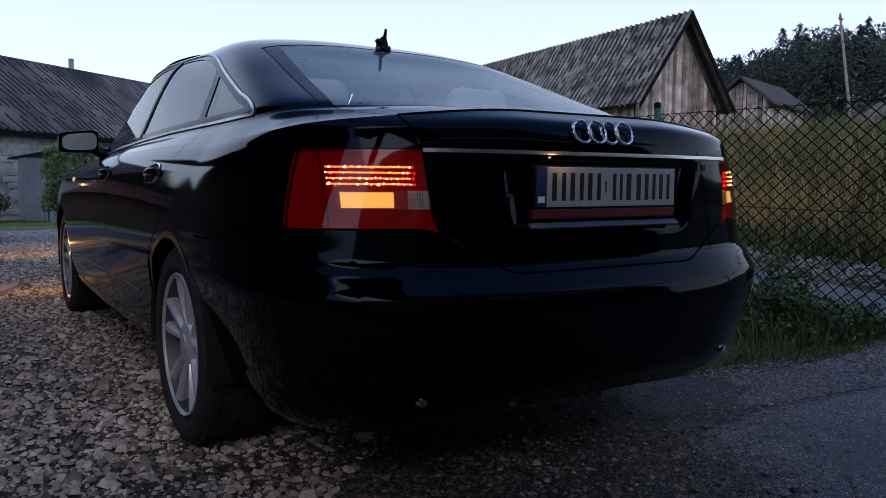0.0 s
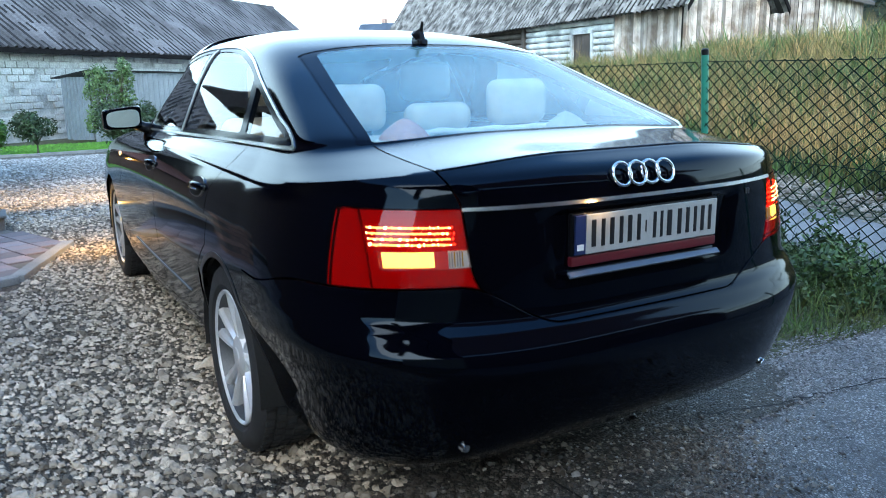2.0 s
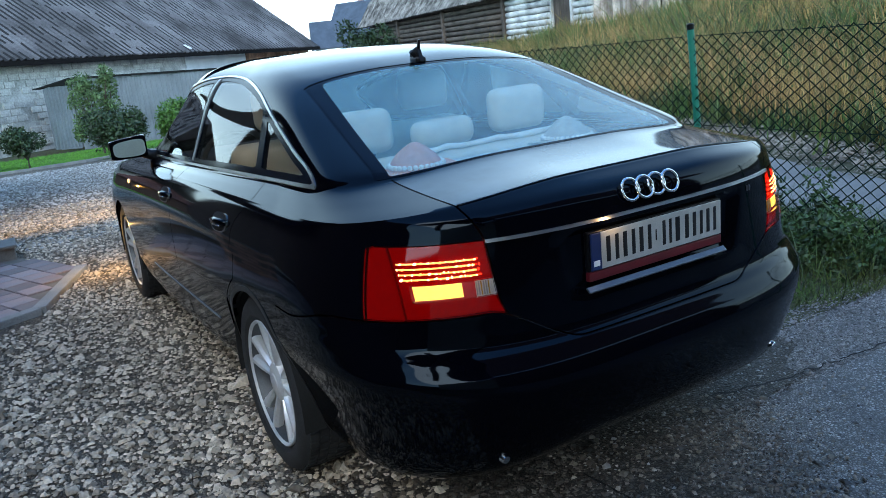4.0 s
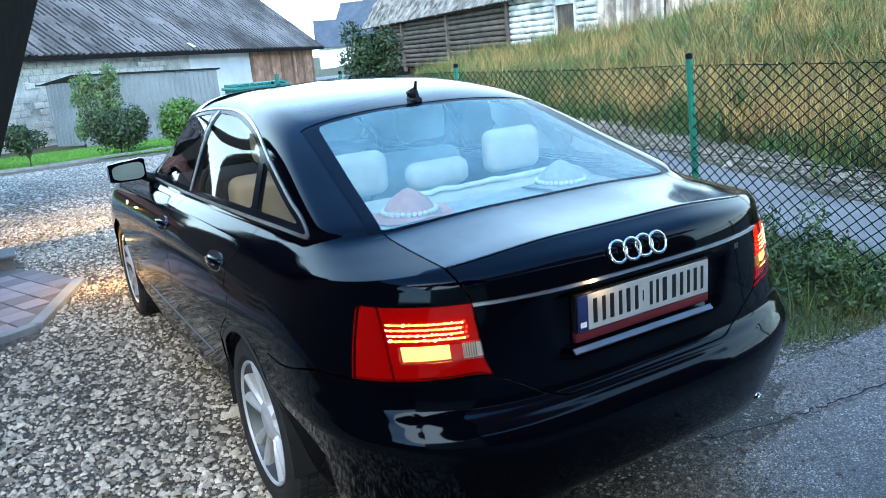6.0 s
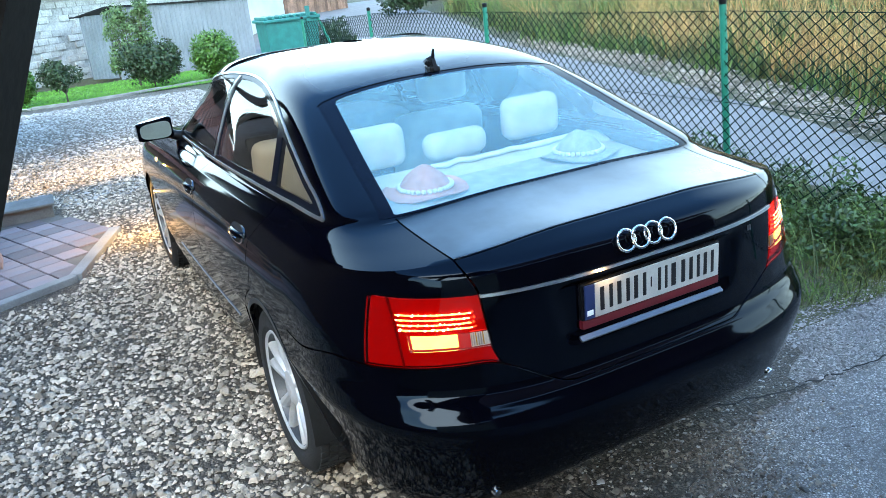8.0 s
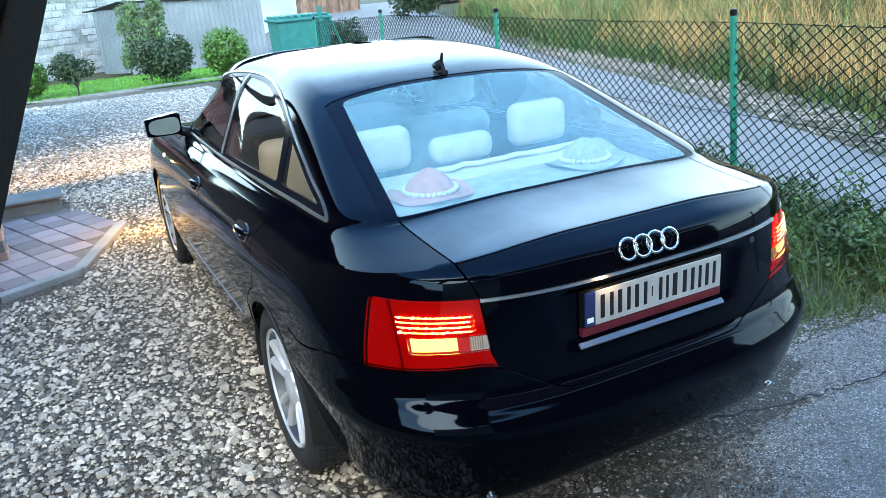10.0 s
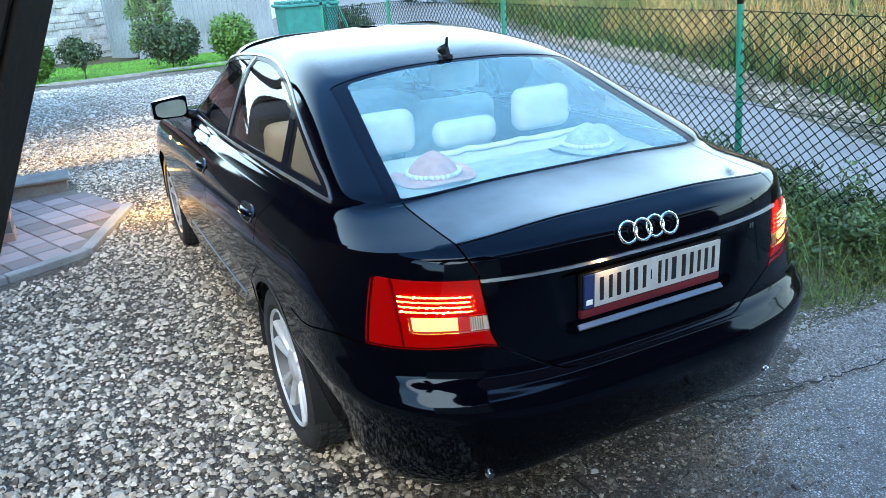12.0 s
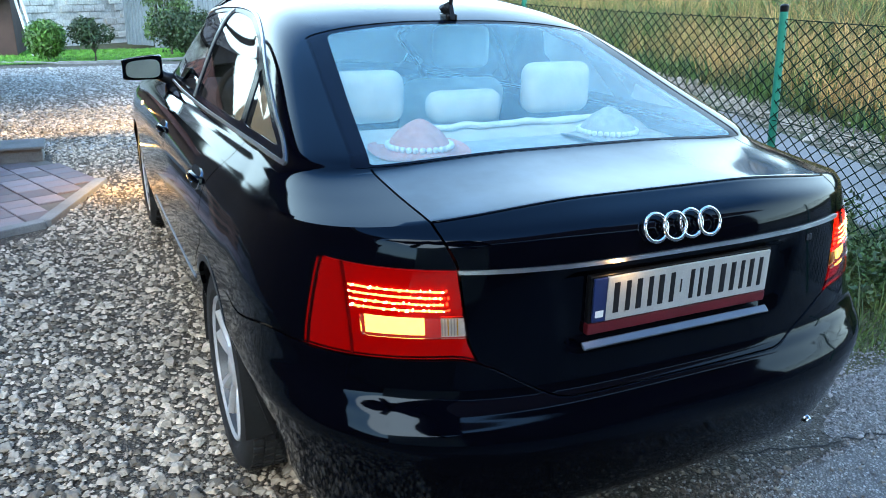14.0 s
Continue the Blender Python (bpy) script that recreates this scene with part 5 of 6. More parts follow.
pav = part("paver", pv, PAVER, paving)
pav.matrix_world = pose(-2.2, 4.4, 0.034, 0, 0, 22)
lay = Matrix.Translation((-2.0, 4.3, 0.034)) @ Matrix.Rotation(radians(21), 4, "Z")
for i in range(-10, 8):
    for j in range(-6, 12):
        m = lay @ Matrix.Translation((0.2 * i, 0.2 * j, random.uniform(-0.0015, 0.0015)))
        x, y = m.translation.x, m.translation.y
        edge = np.interp(y, [3.05, 3.9, 4.10, 5.16, 6.0], [-4.4, -2.08, -1.60, -1.21, -1.56])
        front = np.interp(x, [-4.2, -2.02, -1.52, -1.1], [3.05, 3.86, 4.10, 5.3])
        if x < edge and front + 0.09 < y < 5.95 and x > -4:
            ob = new("paver", pav.data)
            ob.parent = paving
            ob.matrix_world = m
step = thing("concrete_step", (-2.2, 6.2, 0.0), "grey concrete step at the terrace's far edge", "step")
part("step_block", box(bmesh.new(), (-2.0, -0.12, 0.0), (0.64, 0.20, 0.13), 0.012), STEP, step)
part("step_tread", box(bmesh.new(), (-2.02, -0.16, 0.13), (0.66, 0.24, 0.155), 0.008), STEP, step)
pier = thing("brick_pier", (-2.22, 4.95, 0.03), "low brick pier standing on the pink paving", "pier")
bk = part("brick", box(bmesh.new(), (0, 0, 0), (0.25, 0.12, 0.065), 0.005, None, 1), BRICK, pier)
first = True
for r in range(7):
    for i in range(2):
        for j in range(2):
            ob = bk if first else new("brick", bk.data)
            first = False
            ob.parent = pier
            if r % 2:
                ob.matrix_basis = pose(0.13 * j + 0.12 - 0.13, 0.26 * i - 0.26, 0.077 * r, 0, 0, 90)
            else:
                ob.matrix_basis = pose(0.26 * i - 0.26, 0.13 * j - 0.26, 0.077 * r)
part("mortar", box(bmesh.new(), (-0.25, -0.25, 0), (0.24, 0.0, 0.535), 0.0), SAND, pier)
lawn_kerb = thing("lawn_kerb", (0, 0, 0), "grey concrete lawn edging", "kerb", kind="structure")
kerb_run([(-1.6, 20.9), (-0.7, 20.72), (0.6, 20.85), (2.7, 21.6), (6.0, 22.6)], 0.08, 0.06, 1.0, lawn_kerb)
kerb_run([(-3.6, 22.2), (-1.6, 20.9)], 0.08, 0.06, 1.0, lawn_kerb)

# ---- fence ----
fence = thing("fence", (0, 0, 0), "green chain-link fence on coated steel posts", "fence", kind="structure")
FENCE = [(2.70, -4.0), (2.72, -0.75), (2.73, 2.36), (2.74, 5.45), (2.80, 8.6), (2.86, 11.7)]
LEAN_X = 0.05


def fence_at(y):
    return float(np.interp(y, [p[1] for p in FENCE], [p[0] for p in FENCE]))


post_bm = bmesh.new()
tube(post_bm, [(0, 0, -0.1), (0, 0, 1.40)], 0.024, 14)
post0 = part("post", post_bm, GREEN_STEEL, fence, "green round fence post", True, 40)
cap_bm = bmesh.new()
lathe(cap_bm, [(1.375, 0.0255), (1.41, 0.0265), (1.418, 0.018), (1.42, 0.0)], 14, "z")
cap0 = part("post_cap", cap_bm, TRIM, post0, "black plastic post cap", True, 40)
for i, (x, y) in enumerate(FENCE):
    p = post0 if not i else new("post", post0.data)
    p.parent = fence
    # the third post leans a little
    p.matrix_basis = pose(x + 0.045, y - 0.055, float(height(x, y)), -2.2, -2.0, 0) if i == 2 else pose(x, y, float(height(x, y)), 0, -0.2, 0)
    if i:
        c = new("post_cap", cap0.data)
        c.parent = p
CELL, RISE = 0.09, 0.0769
y0, y1, zlo, zhi = -3.9, 11.7, 0.10, 1.33

rows_n = round((zhi - zlo) / RISE)
cols_n = int((y1 - y0) / CELL)
wv, wf = [], []
for i in range(cols_n):
    for flip in (1, -1):
        # each strand zigzags from knot to knot, bulging a little at the knots
        prev = None
        for r in range(rows_n + 1):
            yy = y0 + i * CELL + flip * (CELL * 0.5) * (1 if r % 2 else -1)
            zz = zlo + r * RISE
            x = fence_at(yy) + flip * 0.002 - LEAN_X * 0.026 * zz + 0.012 * noise.noise((yy * 0.8, zz, 0))
            g = float(height(x, yy)) if yy > 8 else 0.0
            cur = np.array((x, yy + 0.004 * noise.noise((yy, zz * 3, 7)), zz + g))
            if prev is not None:
                d = cur - prev
                d /= np.linalg.norm(d)
                u = np.cross(d, (1.0, 0, 0))
                u /= np.linalg.norm(u)
                w = np.cross(d, u)
                k0 = len(wv)
                for e in (prev, cur):
                    for q in (0.5, 2.6, 4.7):
                        wv.append(e + (u * math.cos(q) + w * math.sin(q)) * 0.0042)
                for k in range(3):
                    wf.append((k0 + k, k0 + (k + 1) % 3, k0 + 3 + (k + 1) % 3, k0 + 3 + k))
            prev = cur
tagged(mesh_object("wire_mesh", wv, wf, GREEN_WIRE, fence, "dark green diamond wire mesh"), kind="stuff")
for zz in (0.12, 0.72, 1.33):
    bm = bmesh.new()
    tube(bm, [(fence_at(y), y, zz + (float(height(2.8, y)) if y > 8 else 0) - 0.015 * math.sin(math.pi * (((y - 2.36) / 3.1) % 1))) for y in np.arange(-3.9, 11.71, 0.31)], 0.0028, 5)
    part("tension_wire", bm, GREEN_WIRE, fence, "", True)

# ---- green container at the fence's end ----
bin_ = thing("green_container", (4.4, 17.7, float(height(4.4, 17.7))), "green steel waste container behind the fence's end", "container")
bm = bmesh.new()
prism(bm, [(-0.58, -0.45, 0.1), (0.58, -0.45, 0.1), (0.66, -0.5, 1.45), (-0.66, -0.5, 1.45)], (0, 0.9, 0))
part("body", bm, BIN_GREEN, bin_)
part("rim", box(bmesh.new(), (-0.72, -0.56, 1.40), (0.72, 0.48, 1.47), 0.02), BIN_GREEN, bin_)
for k in range(8):
    part("lid_rib", box(bmesh.new(), (-0.66 + k * 0.175, -0.5, 1.47), (-0.58 + k * 0.175, 0.42, 1.54), 0.015), BIN_GREEN, bin_)
part("side_bar", box(bmesh.new(), (0.36, -0.56, 0.2), (0.46, -0.49, 1.7), 0.01), BIN_GREEN, bin_)
bm = bmesh.new()
tube(bm, [(0.62, -0.5, 1.5), (1.05, -0.52, 0.35)], 0.035, 10)
part("slanting_bar", bm, GREEN_STEEL, bin_)
for sx in (-0.5, 0.5):
    bm = bmesh.new()
    lathe(bm, [(-0.03, 0.0), (-0.03, 0.1), (0.03, 0.1), (0.03, 0.0)], 16)
    w_ = part("wheel", bm, RUBBER, bin_)
    w_.matrix_basis = pose(sx, -0.3, 0.1)

# ---- shrubs ----


def leaves(rng, centers, radius, count, size, squash=1.0, shell=0.55):
    """Small leaves scattered in and on lumps: vertices and faces."""
    c = np.array(centers)[rng.integers(0, len(centers), count)]
    d = rng.normal(0, 1, (count, 3))
    d /= np.linalg.norm(d, axis=1, keepdims=True)
    r = radius * (shell + (1 - shell) * rng.uniform(0, 1, count) ** 0.5) * rng.uniform(0.75, 1.15, count)
    p = c + d * r[:, None] * np.array([1, 1, squash])
    s = size * rng.uniform(0.6, 1.4, count)
    u = rng.normal(0, 1, (count, 3))
    u /= np.linalg.norm(u, axis=1, keepdims=True)
    w = np.cross(u, d + rng.normal(0, 0.5, (count, 3)))
    w /= np.linalg.norm(w, axis=1, keepdims=True) + 1e-9
    v = np.stack([p - u * s[:, None], p + w * s[:, None] * 0.45, p + u * s[:, None], p - w * s[:, None] * 0.45], 1).reshape(-1, 3)
    f = (np.arange(count) * 4)[:, None] + np.array([[0, 1, 2, 3]])
    return v, f.tolist()


def shrub(name, x, y, lumps, radius, count, size, mat, label, trunk=0.3, seed=1, squash=1.0):
    z = float(height(x, y))
    s = thing(name, (x, y, z), label, "shrub")
    rng = np.random.default_rng(seed)
    v, f = leaves(rng, lumps, radius, count, size, squash)
    mesh_object("crown", v, f, mat, s)
    bm = bmesh.new()
    top = max(l[2] for l in lumps)
    tube(bm, [(0, 0, -0.05), (0.02, 0.01, trunk), (0.0, 0.0, top * 0.8)], [0.04, 0.03, 0.015], 8)
    for l in lumps:
        tube(bm, [(0.01, 0.0, trunk * 0.7), (l[0] * 0.6, l[1] * 0.6, trunk + (l[2] - trunk) * 0.5), tuple(l)], [0.02, 0.014, 0.006], 6)
    part("trunk", bm, BARK, s)
    return s


r_ = random.Random(5)
shrub("globe_shrub", 3.55, 22.6, [(0, 0, 0.72)], 0.68, 5200, 0.05, LEAF_BRIGHT, "bright green clipped globe shrub on the lawn", 0.15, 1, 0.98)
shrub("globe_shrub", -1.85, 22.0, [(0, 0, 0.58)], 0.5, 4200, 0.05, LEAF_BRIGHT, "light green clipped globe shrub on the lawn", 0.15, 2, 0.95)
shrub("spreading_shrub", 1.65, 22.2, [(r_.uniform(-0.5, 0.5), r_.uniform(-0.4, 0.4), r_.uniform(0.5, 1.0)) for _ in range(12)], 0.46, 7200, 0.05, LEAF, "dark green spreading shrub on the lawn", 0.2, 3, 0.85)
shrub("small_tree", -0.72, 21.35, [(r_.uniform(-0.3, 0.3), r_.uniform(-0.3, 0.3), r_.uniform(0.55, 1.0)) for _ in range(7)], 0.30, 2600, 0.045, LEAF, "small dark bushy tree on a thin stem", 0.35, 4, 0.95)
shrub("tall_shrub", 1.5, 24.2, [(r_.uniform(-0.6, 0.6), r_.uniform(-0.4, 0.4), r_.uniform(0.6, 2.5)) for _ in range(40)], 0.2, 5200, 0.05, LEAF_LIGHT, "tall loose light green shrub before the metal shed", 0.4, 6, 1.2)
shrub("hedge_shrub", 14.6, 32.0, [(r_.uniform(-1.2, 1.2), r_.uniform(-0.6, 0.6), r_.uniform(0.6, 2.6)) for _ in range(16)], 0.6, 6000, 0.09, LEAF, "leafy green bush between the barns", 0.4, 9, 1.0)
shrub("bin_shrub", 5.6, 18.8, [(r_.uniform(-0.7, 0.7), r_.uniform(-0.4, 0.4), r_.uniform(0.4, 1.2)) for _ in range(9)], 0.45, 3000, 0.06, LEAF, "dark shrub beside the green container", 0.3, 8, 1.0)

wr = np.random.default_rng(31)
wv0, wf0 = leaves(wr, [(2.55 + wr.normal(0, 0.2), wr.uniform(0.75, 7.5), abs(wr.normal(0.06, 0.13))) for _ in range(520)], 0.11, 64000, 0.018)
tagged(mesh_object("fence_weeds", wv0, wf0, WEED), "dark leafy weeds along the fence foot", "weeds", kind="stuff")

# ---- metal shed ----


def corrugated(bm, p0, p1, z0a, z1a, z0b, z1b, pitch=0.19, depth=0.03):
    """An upright profiled sheet from p0 to p1, with bottoms z0 and tops z1 at either end."""
    a, b = Vector((*p0, 0)), Vector((*p1, 0))
    d = b - a
    L = d.length
    nrm = Vector((d.y, -d.x, 0)).normalized()
    k = max(2, int(L / pitch))
    cols = []
    for i in range(k + 1):
        for off, q in ((0.0, 0), (0.35, 0), (0.5, 1), (0.85, 1)):
            t = (i + off) / (k + 1)
            p = a + d * t + nrm * depth * q
            cols.append((bm.verts.new((p.x, p.y, z0a + (z0b - z0a) * t)), bm.verts.new((p.x, p.y, z1a + (z1b - z1a) * t))))
    for (a0, a1), (b0, b1) in zip(cols, cols[1:]):
        bm.faces.new((a0, b0, b1, a1))
    return bm


shed = thing("metal_shed", (0, 0, 0), "grey corrugated zinc sheet shed before the barn", "shed")
part("front_sheet", corrugated(bmesh.new(), (1.62, 30.7), (6.85, 30.3), -1.0, 1.66, -1.0, 1.46), ZINC, shed, "profiled zinc front")
part("side_sheet", corrugated(bmesh.new(), (0.62, 30.4), (1.57, 30.7), -0.8, 1.40, -0.9, 1.66, 0.14), ZINC, shed, "leaning zinc side sheet")
part("back_sheet", corrugated(bmesh.new(), (6.85, 32.4), (0.9, 32.4), -1.0, 1.3, -1.0, 1.4, 0.4), ZINC, shed)
part("roof_sheet", prism(bmesh.new(), [(0.42, 30.25, 1.41), (1.58, 30.55, 1.67), (6.95, 30.15, 1.47), (6.95, 32.6, 1.33), (0.42, 32.6, 1.40)], (0, 0, 0.05)), MATT, shed, "dark flat roof edge")

# ---- long grey barn ----
AZ = radians(49)
BD, BN = Vector((math.sin(AZ), math.cos(AZ), 0)), Vector((-math.cos(AZ), math.sin(AZ), 0))
BP = Vector((-1.1, 32.46, 0))
barn = thing("grey_barn", (0, 0, 0), "long whitewashed block barn under a grey sheet roof", "barn")


def on_barn(along, inward, z):
    p = BP + BD * along + BN * inward
    return (p.x, p.y, z)


part("wall", prism(bmesh.new(), [on_barn(-3.9, 0.1, -1.3), on_barn(26.2, 0.1, -1.3), on_barn(26.2, 0.1, 2.35), on_barn(-3.9, 0.1, 2.55)], BN * 0.35), BLOCK, barn, "whitewashed block wall")
part("gable_wall", prism(bmesh.new(), [on_barn(26.2, 0.45, -1.3), on_barn(26.2, 9.4, -1.3), on_barn(26.2, 9.4, 2.3), on_barn(26.2, 4.8, 6.05), on_barn(26.2, 0.45, 2.5)], BD * -0.35), BLOCK, barn)
part("back_wall", prism(bmesh.new(), [on_barn(-3.9, 9.4, -1.3), on_barn(26.2, 9.4, -1.3), on_barn(26.2, 9.4, 2.3), on_barn(-3.9, 9.4, 2.5)], BN * 0.35), BLOCK, barn)
part("plaster_bay", prism(bmesh.new(), [on_barn(12.45, 0.07, -1.2), on_barn(18.2, 0.07, -1.2), on_barn(18.2, 0.07, 2.38), on_barn(12.45, 0.07, 2.42)], BN * 0.06), WHITE_WALL, barn, "white plastered stretch of wall")
for k in range(23):
    a, w_ = 18.22 + k * 0.347, random.uniform(0.31, 0.34)
    part("wall_plank", prism(bmesh.new(), [on_barn(a, 0.07, -1.2), on_barn(a + w_, 0.07, -1.2), on_barn(a + w_, 0.07, 2.36), on_barn(a, 0.07, 2.36)], BN * -random.uniform(0.02, 0.05)), RED_PLANK, barn)
part("flashing", prism(bmesh.new(), [on_barn(12.1, -0.56, 2.62), on_barn(12.3, -0.56, 2.62), on_barn(12.0, -0.42, 2.82), on_barn(11.8, -0.42, 2.82)], (0, 0, 0.03)), WHITE_WALL, barn, "white sheet flashing at the eave")
blk = None
for r in range(12):
    for k in range(26):
        a = -3.0 + k * 0.52 + (0.26 if r % 2 else 0)
        if random.random() < 0.22:
            continue
        if blk is None:
            blk = part("block", box(bmesh.new(), (0, -0.03, 0), (0.49, 0.05, 0.235), 0.012, None, 1), BLOCK, barn)
            ob = blk
        else:
            ob = new("block", blk.data)
            ob.parent = barn
        ob.matrix_basis = Matrix.Translation(on_barn(a, 0.072 + random.uniform(-0.006, 0.006), -0.78 + r * 0.262)) @ Matrix.Rotation(math.pi / 2 - AZ, 4, "Z")


def wavy_slope(bm, e0, e1, r0, r1, pitch, depth, rows=10, sag=0.0):
    """A roof slope from the eave e0-e1 to the ridge r0-r1, its waves running up the slope; a second, darker material
    paints shade into the valleys.
    """
    e0, e1, r0, r1 = (Vector(p) for p in (e0, e1, r0, r1))
    n_ = (e1 - e0).cross(r0 - e0).normalized()
    if n_.z < 0:
        n_ = -n_
    k = int((e1 - e0).length / pitch) * 4
    grid = []
    for i in range(k + 1):
        t = i / k
        line = []
        for j in range(rows + 1):
            u = j / rows
            p = (e0 + (e1 - e0) * t) * (1 - u) + (r0 + (r1 - r0) * t) * u
            step_ = ((u * 5) % 1.0) * -0.03
            h = depth * math.sin(i * math.pi / 2 + 0.3) + step_ + 0.03 * noise.noise((t * 30, u * 4, 1)) - sag * math.sin(math.pi * u) * math.sin(math.pi * t)
            line.append(bm.verts.new(p + n_ * h))
        grid.append(line)
    for i, (a, b) in enumerate(zip(grid, grid[1:])):
        for j in range(rows):
            face = bm.faces.new((a[j], b[j], b[j + 1], a[j + 1]))
            # valley faces take the dark material as painted shade
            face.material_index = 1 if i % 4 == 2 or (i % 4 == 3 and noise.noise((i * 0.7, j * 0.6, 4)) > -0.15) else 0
    return bm


part("roof_slope", wavy_slope(bmesh.new(), on_barn(-4.2, -0.5, 2.62), on_barn(26.8, -0.5, 2.28), on_barn(-4.2, 4.8, 6.25), on_barn(27.3, 4.8, 6.2), 0.36, 0.085, 10), SLATE, barn, "grey profiled roof slope").data.materials.append(SLATE_SHADE)
part("roof_back", sheet([on_barn(-4.2, 9.9, 2.6), on_barn(26.8, 9.9, 2.3), on_barn(27.3, 4.8, 6.2), on_barn(-4.2, 4.8, 6.25)], [(0, 1, 2, 3)]), SLATE, barn)
part("eave_board", prism(bmesh.new(), [on_barn(-4.2, -0.52, 2.42), on_barn(26.8, -0.52, 2.08), on_barn(26.8, -0.52, 2.27), on_barn(-4.2, -0.52, 2.61)], BN * 0.06), DARK_WOOD, barn, "dark eave board")
part("verge_board", prism(bmesh.new(), [on_barn(26.85, -0.5, 2.08), on_barn(26.85, -0.5, 2.27), on_barn(27.35, 4.8, 6.2), on_barn(27.35, 4.8, 6.0)], BD * 0.05), DARK_WOOD, barn, "dark verge board")
bm = bmesh.new()
tube(bm, [on_barn(-4.2, 4.8, 6.27), on_barn(27.3, 4.8, 6.22)], 0.09, 8)
part("ridge_cap", bm, SLATE, barn)
part("roof_vent", box(bmesh.new(), (-0.12, -0.12, 6.1), (0.12, 0.12, 6.85), 0.02, Matrix.Translation(on_barn(11.2, 4.9, 0))), ZINC, barn, "small pale roof vent")

# ---- log barn on the bank ----
A5 = radians(5)
LD, LN = Vector((math.sin(A5), math.cos(A5), 0)), Vector((math.cos(A5), -math.sin(A5), 0))
LP = Vector((17.6, 16.6, 0))
logbarn = thing("log_barn", (0, 0, 0), "old timber barn with log walls and a weathered sheet roof", "barn")


def on_log(along, inward, z):
    p = LP + LD * along + LN * (inward * 0.86)
    return (p.x, p.y, z)


part("core_wall", prism(bmesh.new(), [on_log(0.2, 0.25, 0.2), on_log(26, 0.25, 0.2), on_log(26, 0.25, 3.4), on_log(0.2, 0.25, 3.4)], LN * 3.6), DARK_WOOD, logbarn)
part("gable_core", prism(bmesh.new(), [on_log(0.12, 0.05, 0.2), on_log(0.12, 4.2, 0.2), on_log(0.12, 4.2, 3.3), on_log(0.12, 1.95, 6.2), on_log(0.12, 0.05, 3.3)], LD * 0.1), DARK_WOOD, logbarn)
x = 0.0
while x < 4.2:
    w_ = random.uniform(0.13, 0.2)
    top_a, top_b = (3.38 + min(q, 4.17 - q) / 2.085 * 2.86 for q in (x, x + w_ - 0.012))
    part("gable_board", prism(bmesh.new(), [on_log(0.1, x, 0.3 + random.uniform(0, 0.3)), on_log(0.1, x + w_ - 0.012, 0.3), on_log(0.1, x + w_ - 0.012, top_b), on_log(0.1, x, top_a)], LD * -random.uniform(0.02, 0.045)), PLANK, logbarn)
    x += w_
a = 0.0
while a < 3.8:
    w_ = random.uniform(0.13, 0.2)
    part("side_board", prism(bmesh.new(), [on_log(a, 0.2, 0.5 + random.uniform(0, 0.2)), on_log(a + w_ - 0.012, 0.2, 0.5), on_log(a + w_ - 0.012, 0.2, 3.3), on_log(a, 0.2, 3.3)], LN * -random.uniform(0.02, 0.045)), PLANK, logbarn)
    a += w_
for r in range(11):
    z = 0.75 + r * 0.24
    for a0, a1, mat in ((3.8, 9.9, LIME), (9.9, 26, LOGS)):
        pieces = [(a0, a1)]
        if mat is LIME and 1.45 < z < 2.85:
            pieces = [(a0, 4.95), (6.35, a1)]
        for s0, s1 in pieces:
            bm = bmesh.new()
            tube(bm, [on_log(s0 + (s1 - s0) * q, 0.14 + 0.02 * noise.noise((q * 5, r, 3)), z + 0.02 * noise.noise((q * 4, r, 9))) for q in np.linspace(0, 1, 9)], [0.115 + 0.012 * noise.noise((q * 9, r, 1)) for q in np.linspace(0, 1, 9)], 8)
            part("wall_log", bm, mat, logbarn, "", True)
for a in (9.9, 15.8, 21.5):
    part("wall_post", box(bmesh.new(), (-0.1, -0.1, 0.4), (0.1, 0.1, 3.3), 0.02, Matrix.Translation(on_log(a, 0.02, 0)) @ Matrix.Rotation(-A5, 4, "Z")), LOGS, logbarn)
win = part("window_opening", box(bmesh.new(), (-0.02, -0.62, 1.5), (0.04, 0.62, 2.75), 0.0, Matrix.Translation(on_log(5.65, 0.2, 0)) @ Matrix.Rotation(-A5, 4, "Z")), WINDOW_DARK, logbarn, "dark boarded window opening")
for y_0, y_1, z_0, z_1 in ((-0.72, -0.6, 1.4, 2.85), (0.6, 0.72, 1.4, 2.85), (-0.72, 0.72, 2.75, 2.88), (-0.72, 0.72, 1.38, 1.5)):
    part("window_board", box(bmesh.new(), (-0.20, y_0, z_0), (-0.06, y_1, z_1), 0.01, Matrix.Translation(on_log(5.65, 0.2, 0)) @ Matrix.Rotation(-A5, 4, "Z")), LIME, win)
for k in range(7):
    part("shutter_board", box(bmesh.new(), (-0.10, -0.59 + k * 0.17, 1.5), (-0.06, -0.44 + k * 0.17, 2.75), 0.005, Matrix.Translation(on_log(5.65, 0.2, 0)) @ Matrix.Rotation(-A5, 4, "Z")), LOGS, win)
part("roof_slope", wavy_slope(bmesh.new(), on_log(-0.5, -0.45, 3.28), on_log(27, -0.45, 3.0), on_log(-0.5, 2.07, 6.40), on_log(27, 2.07, 6.12), 0.26, 0.085, 14, 0.1), OLD_ROOF, logbarn, "mossy weathered wavy sheet roof with shade painted in its valleys").data.materials.append(OLD_SHADE)
part("roof_back", wavy_slope(bmesh.new(), on_log(-0.5, 4.6, 3.15), on_log(27, 4.6, 3.0), on_log(-0.5, 2.07, 6.40), on_log(27, 2.07, 6.12), 0.5, 0.03, 4), OLD_ROOF, logbarn).data.materials.append(OLD_SHADE)
